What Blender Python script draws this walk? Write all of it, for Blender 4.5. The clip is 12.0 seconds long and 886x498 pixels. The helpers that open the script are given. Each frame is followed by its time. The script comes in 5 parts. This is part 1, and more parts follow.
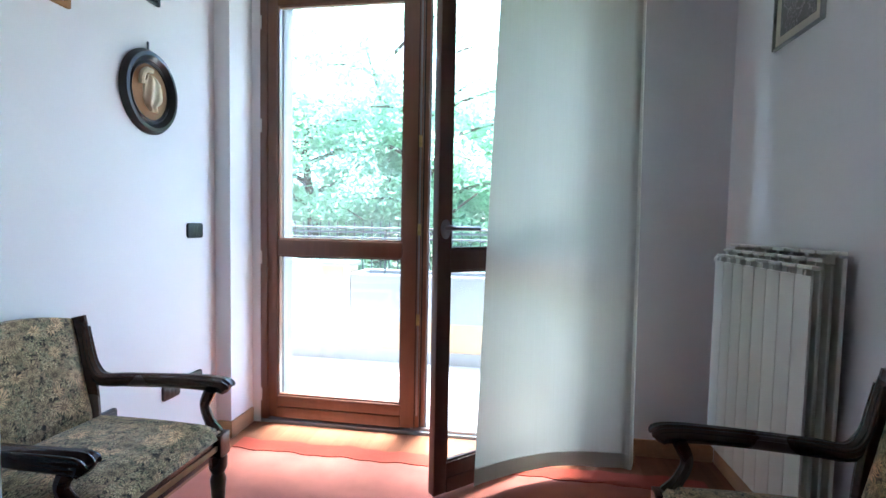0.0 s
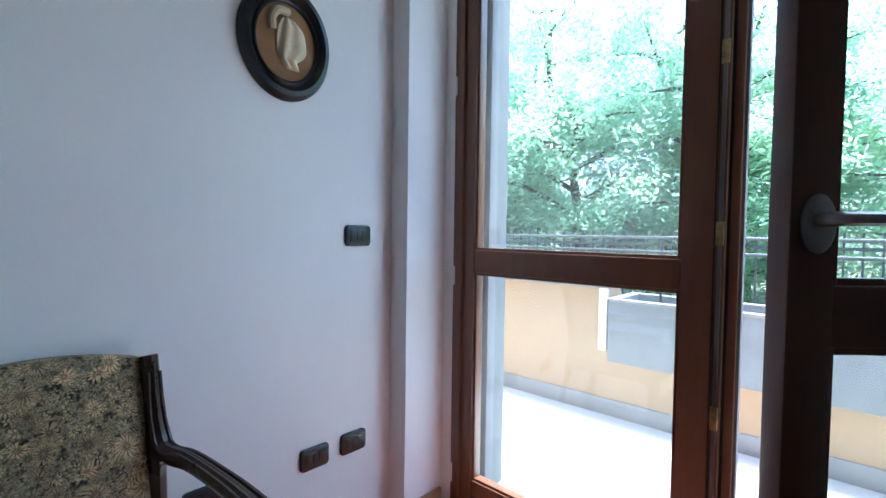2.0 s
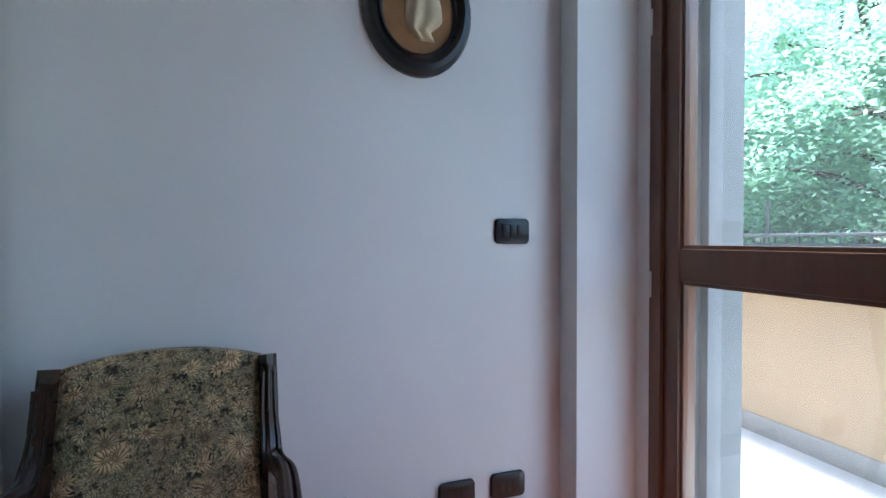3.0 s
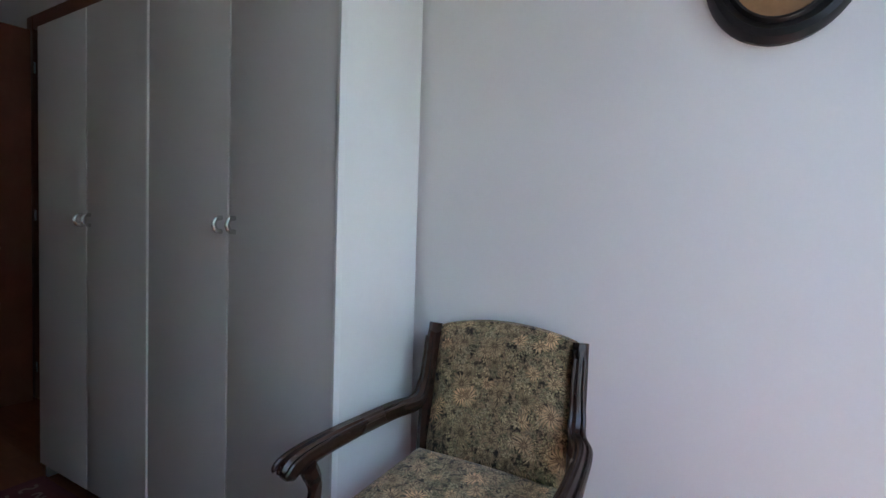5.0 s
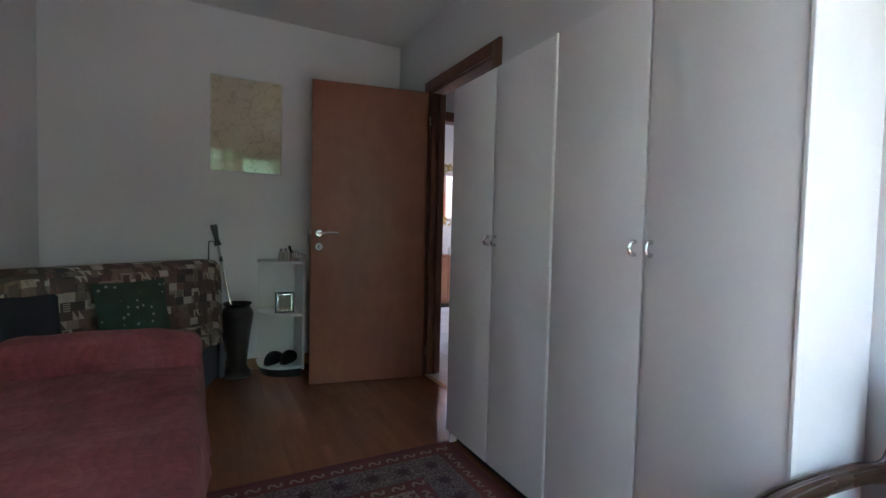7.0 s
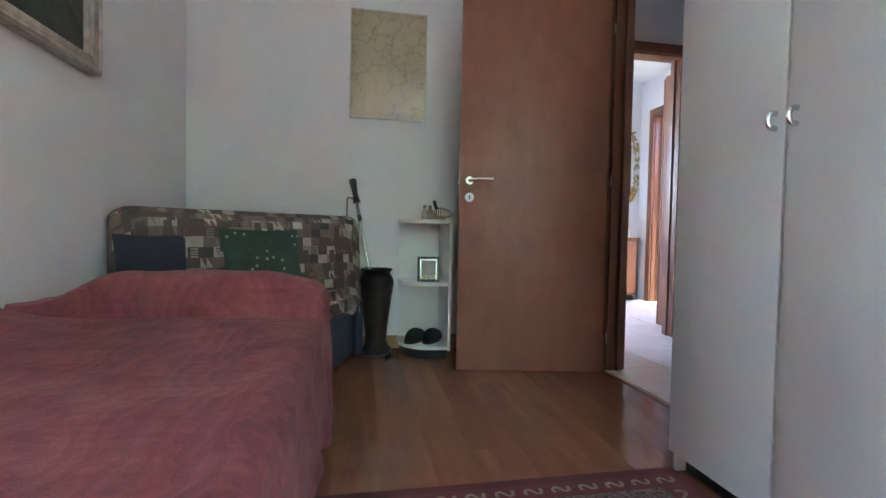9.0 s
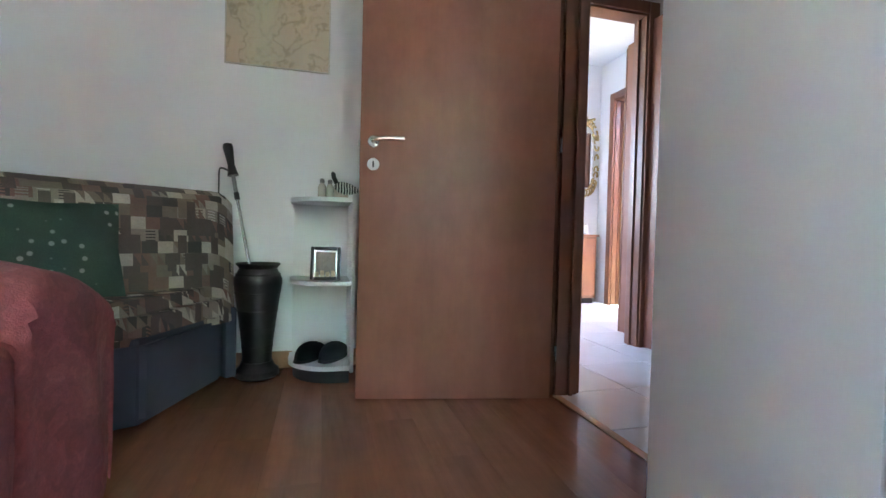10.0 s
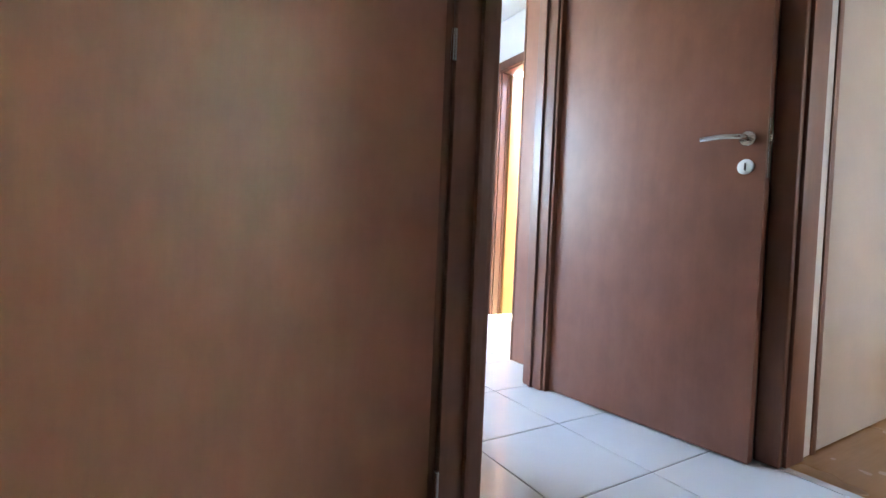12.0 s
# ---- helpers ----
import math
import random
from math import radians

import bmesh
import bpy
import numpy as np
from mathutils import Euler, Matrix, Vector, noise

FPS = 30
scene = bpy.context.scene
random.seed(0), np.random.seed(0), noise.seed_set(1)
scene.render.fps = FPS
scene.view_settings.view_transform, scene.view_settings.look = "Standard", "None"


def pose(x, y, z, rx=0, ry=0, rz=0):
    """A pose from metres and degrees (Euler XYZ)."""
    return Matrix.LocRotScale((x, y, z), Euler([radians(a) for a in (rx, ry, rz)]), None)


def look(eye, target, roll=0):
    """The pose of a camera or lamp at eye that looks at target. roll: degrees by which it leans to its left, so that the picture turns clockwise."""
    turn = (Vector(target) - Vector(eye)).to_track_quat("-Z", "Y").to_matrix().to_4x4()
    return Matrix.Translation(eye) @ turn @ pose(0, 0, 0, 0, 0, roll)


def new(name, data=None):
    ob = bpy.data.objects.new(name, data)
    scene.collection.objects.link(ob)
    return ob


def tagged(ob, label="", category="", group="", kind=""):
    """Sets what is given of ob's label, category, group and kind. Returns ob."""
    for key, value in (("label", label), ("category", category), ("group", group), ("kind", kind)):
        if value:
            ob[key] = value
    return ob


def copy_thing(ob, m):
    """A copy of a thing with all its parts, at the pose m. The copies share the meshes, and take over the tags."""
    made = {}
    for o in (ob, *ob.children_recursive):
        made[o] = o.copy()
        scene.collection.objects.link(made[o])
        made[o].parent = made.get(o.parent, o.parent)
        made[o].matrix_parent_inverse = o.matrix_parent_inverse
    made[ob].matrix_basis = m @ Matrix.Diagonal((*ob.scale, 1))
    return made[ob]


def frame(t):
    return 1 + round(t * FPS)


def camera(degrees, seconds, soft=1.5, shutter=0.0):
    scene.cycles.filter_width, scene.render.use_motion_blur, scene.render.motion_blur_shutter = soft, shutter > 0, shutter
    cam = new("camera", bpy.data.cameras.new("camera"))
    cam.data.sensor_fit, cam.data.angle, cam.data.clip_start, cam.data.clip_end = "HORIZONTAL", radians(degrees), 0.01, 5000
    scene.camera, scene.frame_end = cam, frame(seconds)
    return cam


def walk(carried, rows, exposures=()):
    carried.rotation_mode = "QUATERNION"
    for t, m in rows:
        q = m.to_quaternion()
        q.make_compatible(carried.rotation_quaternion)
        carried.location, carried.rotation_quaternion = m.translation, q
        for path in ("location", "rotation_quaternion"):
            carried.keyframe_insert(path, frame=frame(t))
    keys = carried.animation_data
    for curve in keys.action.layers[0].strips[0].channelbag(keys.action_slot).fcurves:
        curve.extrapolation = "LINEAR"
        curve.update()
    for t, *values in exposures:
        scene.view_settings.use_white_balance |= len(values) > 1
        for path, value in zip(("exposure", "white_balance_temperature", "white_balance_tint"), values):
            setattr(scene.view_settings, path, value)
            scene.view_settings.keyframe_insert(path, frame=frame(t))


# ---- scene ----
cam = camera(88.2, 12.0)
EXPOSURES = [
    (0.0, 3.86, 5600, 10), (1.0, 3.30, 5550, 10), (2.0, 2.90, 5500, 10), (2.7, 2.6, 5550, 10), (4.5, 2.83, 6050, 16), (5.5, 3.30, 6250, 17),
    (6.5, 3.92, 6300, 17), (7.5, 4.66, 6150, 17), (9.5, 5.66, 6200, 15), (10.5, 5.95, 6000, 14), (11.5, 6.12, 5750, 9), (12.0, 6.02, 6200, 6)]
PATH = [
    (0, (0.247, 0.123, 1.127), (-0.05, 2.098, 1.022), 1.1),
    (0.5, (0.206, 0.386, 1.125), (-0.341, 2.308, 1.024), 0.9),
    (1, (0.139, 0.638, 1.109), (-0.659, 2.47, 1.017), 0.7),
    (1.5, (0.051, 0.895, 1.1), (-1.011, 2.588, 1.021), 0.5),
    (2, (0.03, 1.142, 1.091), (-1.317, 2.618, 1.022), 0.8),
    (2.5, (-0.018, 1.39, 1.065), (-1.728, 2.425, 1.001), 0.2),
    (2.7, (-0.055, 1.459, 1.056), (-1.859, 2.321, 1.004), -0.1),
    (4.5, (-0.125, 1.717, 1.05), (-2.012, 1.052, 0.974), 1.8),
    (5, (-0.045, 1.699, 1.064), (-1.802, 0.745, 0.98), 1.8),
    (5.5, (0.004, 1.658, 1.07), (-1.56, 0.415, 0.981), 1.7),
    (6, (0.087, 1.608, 1.076), (-1.294, 0.164, 1.0), 1.9),
    (6.5, (0.15, 1.519, 1.092), (-1.016, -0.104, 1.013), 1.8),
    (7, (0.244, 1.463, 1.095), (-0.684, -0.306, 1.017), 1.4),
    (7.5, (0.331, 1.375, 1.073), (-0.332, -0.51, 0.993), 1.1),
    (7.7, (0.346, 1.319, 1.052), (-0.229, -0.595, 0.973), 1.1),
    (9.3, (0.031, 0.566, 0.734), (-0.335, -1.399, 0.666), 1.1),
    (9.5, (-0.056, 0.449, 0.73), (-0.446, -1.511, 0.658), 1.2),
    (10, (-0.264, 0.148, 0.672), (-0.778, -1.784, 0.628), 1.4),
    (10.5, (-0.416, -0.135, 0.639), (-1.062, -2.028, 0.616), 1.6),
    (11, (-0.576, -0.345, 0.664), (-1.256, -2.225, 0.642), 1.9),
    (11.5, (-0.667, -0.586, 0.691), (-1.439, -2.43, 0.629), 2.0),
    (12, (-0.758, -0.81, 0.702), (-1.779, -2.528, 0.645), 2.4),
]
walk(cam, [(t, look(eye, target, roll)) for t, eye, target, roll in PATH], EXPOSURES)

# ---- world, sun, large lights, exposure ----
world = bpy.data.worlds.new("sky")
scene.world = world
world.use_nodes = True
wn = world.node_tree
sky = wn.nodes.new("ShaderNodeTexSky")
sky.sky_type, sky.sun_disc = "NISHITA", False
sky.sun_elevation, sky.sun_rotation = radians(77), radians(6)
sky.air_density, sky.dust_density = 1.0, 2.0
wn.links.new(sky.outputs[0], wn.nodes["Background"].inputs[0])
wn.nodes["Background"].inputs[1].default_value = 0.15


def lamp(name, kind, energy, m, color=(1, 1, 1), size=(1, 1)):
    data = bpy.data.lights.new(name, kind)
    data.energy, data.color = energy, color
    if kind == "AREA":
        data.shape, data.size, data.size_y = "RECTANGLE", size[0], size[1]
    ob = new(name, data)
    ob.matrix_world = m
    return ob


sun = lamp("sun", "SUN", 3.4, look((0.3, 2.8, 12), (0, 0, 0)), (1.0, 0.97, 0.92))
sun.data.angle = radians(16)
# fill lamps added in place of unseen windows off the hall
lamp("hall_fill_lamp", "AREA", 0.38, look((-0.6, -4.47, 1.55), (-1.8, -2.2, 0.1)), (0.74, 0.90, 1.0), (1.0, 1.2))
lamp("side_room_fill_lamp", "AREA", 0.22, look((-4.2, 0.4, 1.5), (-2.6, -1.4, 0.8)), (1.0, 0.96, 0.9), (1.2, 1.3))


# ---- materials ----
def material(name, rough=0.5, metal=0.0, spec=0.5):
    m = bpy.data.materials.new(name)
    m.use_nodes = True
    b = m.node_tree.nodes["Principled BSDF"]
    b.inputs["Roughness"].default_value, b.inputs["Metallic"].default_value = rough, metal
    b.inputs["Specular IOR Level"].default_value = spec
    return m, m.node_tree, b


def node(nt, kind, **values):
    n = nt.nodes.new(kind)
    for key, value in values.items():
        n.inputs[key].default_value = value
    return n


def coords(nt, scale=(1, 1, 1), space="Object"):
    tc = nt.nodes.new("ShaderNodeTexCoord")
    mp = nt.nodes.new("ShaderNodeMapping")
    mp.inputs["Scale"].default_value = scale
    nt.links.new(tc.outputs[space], mp.inputs[0])
    return mp.outputs[0]


def noise_tex(nt, vec, scale, detail=4.0, rough=0.55):
    n = node(nt, "ShaderNodeTexNoise", Scale=scale, Detail=detail, Roughness=rough)
    if vec is not None:
        nt.links.new(vec, n.inputs["Vector"])
    return n.outputs[0]


def ramp(nt, fac, stops):
    r = nt.nodes.new("ShaderNodeValToRGB")
    while len(r.color_ramp.elements) < len(stops):
        r.color_ramp.elements.new(0.5)
    for e, (p, c) in zip(r.color_ramp.elements, stops):
        e.position, e.color = p, (*c, 1)
    nt.links.new(fac, r.inputs[0])
    return r.outputs[0]


def mix(nt, fac, a, b, blend="MIX"):
    m = nt.nodes.new("ShaderNodeMix")
    m.data_type, m.blend_type = "RGBA", blend
    for sock, v in ((0, fac), (6, a), (7, b)):
        if isinstance(v, (int, float)):
            m.inputs[sock].default_value = v
        elif isinstance(v, tuple):
            m.inputs[sock].default_value = (*v, 1)
        else:
            nt.links.new(v, m.inputs[sock])
    return m.outputs[2]


def bump(nt, b, height, strength=0.2, dist=0.01):
    n = node(nt, "ShaderNodeBump", Strength=strength, Distance=dist)
    nt.links.new(height, n.inputs["Height"])
    nt.links.new(n.outputs[0], b.inputs["Normal"])


def plain(name, color, rough=0.5, metal=0.0, vary=0.12, scale=6.0, grain=120.0, relief=0.08):
    """One colour with broad and fine variation and a fine relief."""
    m, nt, b = material(name, rough, metal)
    v = coords(nt)
    broad = noise_tex(nt, v, scale)
    fine = noise_tex(nt, v, grain, 3)
    lo, hi = tuple(c * (1 - vary) for c in color), tuple(min(1, c * (1 + vary)) for c in color)
    c1 = ramp(nt, broad, [(0.3, lo), (0.7, hi)])
    c2 = ramp(nt, fine, [(0.3, (1 - vary * 0.6,) * 3), (0.7, (1, 1, 1))])
    nt.links.new(mix(nt, 1.0, c1, c2, "MULTIPLY"), b.inputs["Base Color"])
    r = nt.nodes.new("ShaderNodeMapRange")
    r.inputs[3].default_value, r.inputs[4].default_value = max(0.02, rough - 0.08), min(1, rough + 0.08)
    nt.links.new(broad, r.inputs[0])
    nt.links.new(r.outputs[0], b.inputs["Roughness"])
    if relief:
        bump(nt, b, fine, relief, 0.002)
    return m


def wood(name, dark, light, rough=0.35, along="z", scale=1.0, space="Object", figure=0.5, streak=0.22, mottled=0.3):
    """Straight-grained wood: stretched noise for the grain, soft clouds for the figure, random per piece."""
    m, nt, b = material(name, rough)
    s = {"x": (1.2, 18, 18), "y": (18, 1.2, 18), "z": (18, 18, 1.2)}[along]
    v = coords(nt, tuple(k * scale for k in s), space)
    info = nt.nodes.new("ShaderNodeObjectInfo")
    add = nt.nodes.new("ShaderNodeVectorMath")
    add.operation = "ADD"
    sc = nt.nodes.new("ShaderNodeMath")
    sc.operation, sc.inputs[1].default_value = "MULTIPLY", 37.0
    nt.links.new(info.outputs["Random"], sc.inputs[0])
    nt.links.new(v, add.inputs[0])
    nt.links.new(sc.outputs[0], add.inputs[1])
    g1 = noise_tex(nt, add.outputs[0], 1.6, 6, 0.6)
    g2 = noise_tex(nt, add.outputs[0], 9.0, 3, 0.6)
    clouds = noise_tex(nt, coords(nt, (1, 1, 1), space), 2.2, 3)
    c = ramp(nt, g1, [(0.25, dark), (0.75, light)])
    c = mix(nt, streak, c, ramp(nt, g2, [(0.35, (0.72,) * 3), (0.6, (1, 1, 1))]), "MULTIPLY")
    mottle = noise_tex(nt, coords(nt, (1, 1, 0.6), space), 14, 4, 0.6)
    c = mix(nt, mottled, c, ramp(nt, mottle, [(0.35, (0.80, 0.79, 0.78)), (0.65, (1.05, 1.05, 1.05))]), "MULTIPLY")
    c = mix(nt, figure, c, ramp(nt, clouds, [(0.3, (0.75, 0.72, 0.7)), (0.7, (1.1, 1.1, 1.1))]), "MULTIPLY")
    rnd = ramp(nt, info.outputs["Random"], [(0, (0.86, 0.85, 0.84)), (1, (1.10, 1.09, 1.07))])
    nt.links.new(mix(nt, 1.0, c, rnd, "MULTIPLY"), b.inputs["Base Color"])
    r = nt.nodes.new("ShaderNodeMapRange")
    r.inputs[3].default_value, r.inputs[4].default_value = rough - 0.06, rough + 0.1
    nt.links.new(clouds, r.inputs[0])
    nt.links.new(r.outputs[0], b.inputs["Roughness"])
    bump(nt, b, g2, 0.06, 0.001)
    return m


PAINT = plain("white_wall_paint", (0.80, 0.79, 0.80), 0.85, vary=0.025, scale=1.6, grain=160, relief=0.12)
CEILING = plain("ceiling_paint", (0.80, 0.80, 0.80), 0.9, vary=0.02, relief=0.1)
DOOR_WOOD = wood("door_veneer", (0.275, 0.107, 0.063), (0.312, 0.124, 0.073), 0.43, "z", 0.5, streak=0.10, mottled=0.55)
TRIM_WOOD = wood("trim_wood", (0.20, 0.083, 0.050), (0.25, 0.106, 0.063), 0.36, "z", 1.0)
WINDOW_WOOD = wood("window_wood", (0.15, 0.066, 0.038), (0.20, 0.090, 0.052), 0.32, "z", 1.0)
# window wood darkened in colour for the open leaf, which stands against the light
BACKLIT_FRAME = wood("backlit_window_wood", (0.085, 0.033, 0.022), (0.12, 0.048, 0.03), 0.34, "z", 1.0)
PARQUET = wood("parquet", (0.215, 0.087, 0.048), (0.305, 0.130, 0.070), 0.13, "y", 0.6, figure=0.3)
BEIGE_PARQUET = wood("beige_parquet", (0.44, 0.25, 0.12), (0.56, 0.33, 0.16), 0.25, "x", 0.8)
BASE_WOOD = wood("baseboard_wood", (0.36, 0.20, 0.10), (0.48, 0.28, 0.15), 0.4, "y", 1.0)
CHAIR_WOOD = wood("carved_dark_wood", (0.024, 0.012, 0.008), (0.058, 0.028, 0.018), 0.26, "x", 1.5)
WARDROBE = plain("wardrobe_laminate", (0.73, 0.73, 0.74), 0.42, vary=0.03, scale=2.0, grain=200, relief=0.05)
WARDROBE_EDGE = plain("wardrobe_edging", (0.82, 0.83, 0.84), 0.35, vary=0.02)
WHITE = plain("white_laminate", (0.78, 0.78, 0.77), 0.35, vary=0.03)
ENAMEL = plain("radiator_enamel", (0.70, 0.68, 0.63), 0.35, vary=0.03)
BLACK_PLASTIC = plain("dark_plastic", (0.012, 0.012, 0.014), 0.33, vary=0.2)
BLACK_WOOD = plain("black_lacquer", (0.012, 0.011, 0.012), 0.3, vary=0.25)
DARK = plain("dark_gap", (0.02, 0.016, 0.014), 0.7)
STEEL = plain("satin_steel", (0.62, 0.62, 0.62), 0.25, 1.0, vary=0.05, relief=0.02)
PEWTER = plain("dark_pewter", (0.30, 0.29, 0.29), 0.35, 1.0, vary=0.1)
BRASS = plain("gilded", (0.55, 0.42, 0.20), 0.35, 0.9, vary=0.3, scale=30)
IVORY = plain("ivory_resin", (0.62, 0.50, 0.33), 0.45, vary=0.15, scale=20)
TAN = plain("tan_velvet", (0.30, 0.16, 0.07), 0.8, vary=0.15, scale=20)
VASE = plain("bronze_ceramic", (0.022, 0.017, 0.016), 0.35, vary=0.5, scale=14, grain=60, relief=0.3)
BLUE_CLOTH = plain("slate_blue_cloth", (0.055, 0.062, 0.085), 0.95, vary=0.15, grain=400, relief=0.4)
GREY_BASE = plain("grey_stone_base", (0.26, 0.26, 0.27), 0.8, vary=0.1)
CONCRETE = plain("grey_concrete", (0.20, 0.215, 0.23), 0.85, vary=0.12, scale=3, relief=0.3)
YELLOW = plain("yellow_plaster", (0.40, 0.285, 0.18), 0.9, vary=0.06, scale=3, relief=0.3)
TERRACE = plain("terrace_stone", (0.50, 0.49, 0.47), 0.6, vary=0.08, scale=2)
OUTER_GREY = plain("outer_reveal_grey", (0.20, 0.205, 0.21), 0.8, vary=0.1)
IRON = plain("railing_iron", (0.075, 0.085, 0.09), 0.5, 0.3)
TILE = plain("white_floor_tile", (0.80, 0.81, 0.82), 0.10, vary=0.04, scale=3, relief=0.03)
GROUT = plain("grout", (0.11, 0.105, 0.10), 0.9)
BARK = plain("bark", (0.09, 0.065, 0.045), 0.95, vary=0.4, scale=12, relief=0.8)
EARTH = plain("earth", (0.10, 0.11, 0.05), 1.0, vary=0.4, scale=0.6)
PAPER = plain("aged_paper", (0.60, 0.56, 0.47), 0.8)


def glass_material():
    m, nt, b = material("window_glass", 0.0)
    nt.nodes.remove(b)
    out = nt.nodes["Material Output"]
    t, g, f = nt.nodes.new("ShaderNodeBsdfTransparent"), nt.nodes.new("ShaderNodeBsdfGlossy"), nt.nodes.new("ShaderNodeMixShader")
    t.inputs[0].default_value = (0.925, 0.97, 0.962, 1)
    g.inputs["Roughness"].default_value = 0.01
    lw = node(nt, "ShaderNodeLayerWeight", Blend=0.5)
    pw = nt.nodes.new("ShaderNodeMath")
    pw.operation, pw.inputs[1].default_value = "POWER", 4.5
    nt.links.new(lw.outputs["Facing"], pw.inputs[0])
    gl = nt.nodes.new("ShaderNodeMath")
    gl.operation, gl.inputs[1].default_value, gl.inputs[2].default_value = "MULTIPLY_ADD", 0.6, 0.035
    nt.links.new(pw.outputs[0], gl.inputs[0])
    nt.links.new(gl.outputs[0], f.inputs[0])
    # pale veil of haze mixed into the panes to wash out the view
    haze, haze_mix = nt.nodes.new("ShaderNodeBsdfTranslucent"), nt.nodes.new("ShaderNodeMixShader")
    haze.inputs[0].default_value = (0.9, 0.9, 0.88, 1)
    haze_mix.inputs[0].default_value = 0.02
    nt.links.new(t.outputs[0], haze_mix.inputs[1])
    nt.links.new(haze.outputs[0], haze_mix.inputs[2])
    nt.links.new(haze_mix.outputs[0], f.inputs[1])
    nt.links.new(g.outputs[0], f.inputs[2])
    nt.links.new(f.outputs[0], out.inputs[0])
    return m


GLASS = glass_material()


def mirror_material():
    m, nt, b = material("mirror_silver", 0.02, 1.0)
    b.inputs["Base Color"].default_value = (0.9, 0.92, 0.92, 1)
    return m


MIRROR = mirror_material()


def math_node(nt, op, a, b=None, c=None):
    n = nt.nodes.new("ShaderNodeMath")
    n.operation = op
    for k, v in enumerate((a, b, c)):
        if v is None:
            continue
        if isinstance(v, (int, float)):
            n.inputs[k].default_value = v
        else:
            nt.links.new(v, n.inputs[k])
    return n.outputs[0]


def floral(name):
    """Tapestry: daisies of several sizes, petals cut by angle, on a dark leafy ground."""
    m, nt, b = material(name, 0.95)
    v = coords(nt, (1, 1, 1))
    ground = ramp(nt, noise_tex(nt, v, 55, 4, 0.7), [(0.38, (0.018, 0.015, 0.011)), (0.47, (0.085, 0.073, 0.050)), (0.54, (0.27, 0.215, 0.15)), (0.61, (0.09, 0.085, 0.060)), (0.70, (0.25, 0.215, 0.16))])
    col = ground
    warp = node(nt, "ShaderNodeTexNoise", Scale=22.0, Detail=2.0)
    nt.links.new(v, warp.inputs["Vector"])
    wv = nt.nodes.new("ShaderNodeVectorMath")
    wv.operation = "MULTIPLY_ADD"
    wv.inputs[1].default_value = (0.035, 0.035, 0.035)
    nt.links.new(warp.outputs["Color"], wv.inputs[0])
    nt.links.new(v, wv.inputs[2])
    warped = wv.outputs[0]
    for scale, tone, tone2, petals, reach, cut, spare in ((52, (0.24, 0.225, 0.165), (0.12, 0.12, 0.085), 4, 0.56, 0.22, 0.15), (31, (0.27, 0.25, 0.195), (0.15, 0.14, 0.10), 8, 0.52, 0.18, 0.25), (21, (0.30, 0.25, 0.185), (0.19, 0.15, 0.11), 11, 0.50, 0.15, 0.4), (14, (0.33, 0.27, 0.20), (0.22, 0.17, 0.125), 15, 0.48, 0.14, 0.6)):
        vo = node(nt, "ShaderNodeTexVoronoi", Scale=float(scale), Randomness=1.0)
        vo.voronoi_dimensions = "2D"
        sep0 = nt.nodes.new("ShaderNodeSeparateXYZ")
        nt.links.new(warped, sep0.inputs[0])
        flat = nt.nodes.new("ShaderNodeCombineXYZ")
        zx = nt.nodes.new("ShaderNodeMath")
        zx.operation = "SUBTRACT"
        nt.links.new(sep0.outputs[2], zx.inputs[0])
        nt.links.new(sep0.outputs[0], zx.inputs[1])
        nt.links.new(sep0.outputs[1], flat.inputs[0])
        nt.links.new(zx.outputs[0], flat.inputs[1])
        nt.links.new(flat.outputs[0], vo.inputs["Vector"])
        sc = nt.nodes.new("ShaderNodeVectorMath")
        sc.operation = "SUBTRACT"
        nt.links.new(flat.outputs[0], sc.inputs[0])
        nt.links.new(vo.outputs["Position"], sc.inputs[1])
        sp = nt.nodes.new("ShaderNodeSeparateXYZ")
        nt.links.new(sc.outputs[0], sp.inputs[0])
        ang = nt.nodes.new("ShaderNodeMath")
        ang.operation = "ARCTAN2"
        nt.links.new(sp.outputs[0], ang.inputs[0])
        nt.links.new(sp.outputs[1], ang.inputs[1])
        mul = nt.nodes.new("ShaderNodeMath")
        mul.operation, mul.inputs[1].default_value = "MULTIPLY", float(petals)
        nt.links.new(ang.outputs[0], mul.inputs[0])
        sn = nt.nodes.new("ShaderNodeMath")
        sn.operation = "SINE"
        nt.links.new(mul.outputs[0], sn.inputs[0])
        wob = nt.nodes.new("ShaderNodeMath")
        wob.operation, wob.inputs[1].default_value, wob.inputs[2].default_value = "MULTIPLY_ADD", cut, reach - cut
        nt.links.new(sn.outputs[0], wob.inputs[0])
        inside = nt.nodes.new("ShaderNodeMath")
        inside.operation = "SUBTRACT"
        nt.links.new(wob.outputs[0], inside.inputs[0])
        nt.links.new(vo.outputs["Distance"], inside.inputs[1])
        mask = nt.nodes.new("ShaderNodeMath")
        mask.operation, mask.inputs[1].default_value = "GREATER_THAN", 0.0
        nt.links.new(inside.outputs[0], mask.inputs[0])
        tell = nt.nodes.new("ShaderNodeSeparateColor")
        nt.links.new(vo.outputs["Color"], tell.inputs[0])
        keep = nt.nodes.new("ShaderNodeMath")
        keep.operation, keep.inputs[1].default_value = "GREATER_THAN", spare
        nt.links.new(tell.outputs[2], keep.inputs[0])
        both = nt.nodes.new("ShaderNodeMath")
        both.operation = "MULTIPLY"
        nt.links.new(mask.outputs[0], both.inputs[0])
        nt.links.new(keep.outputs[0], both.inputs[1])
        mask = both
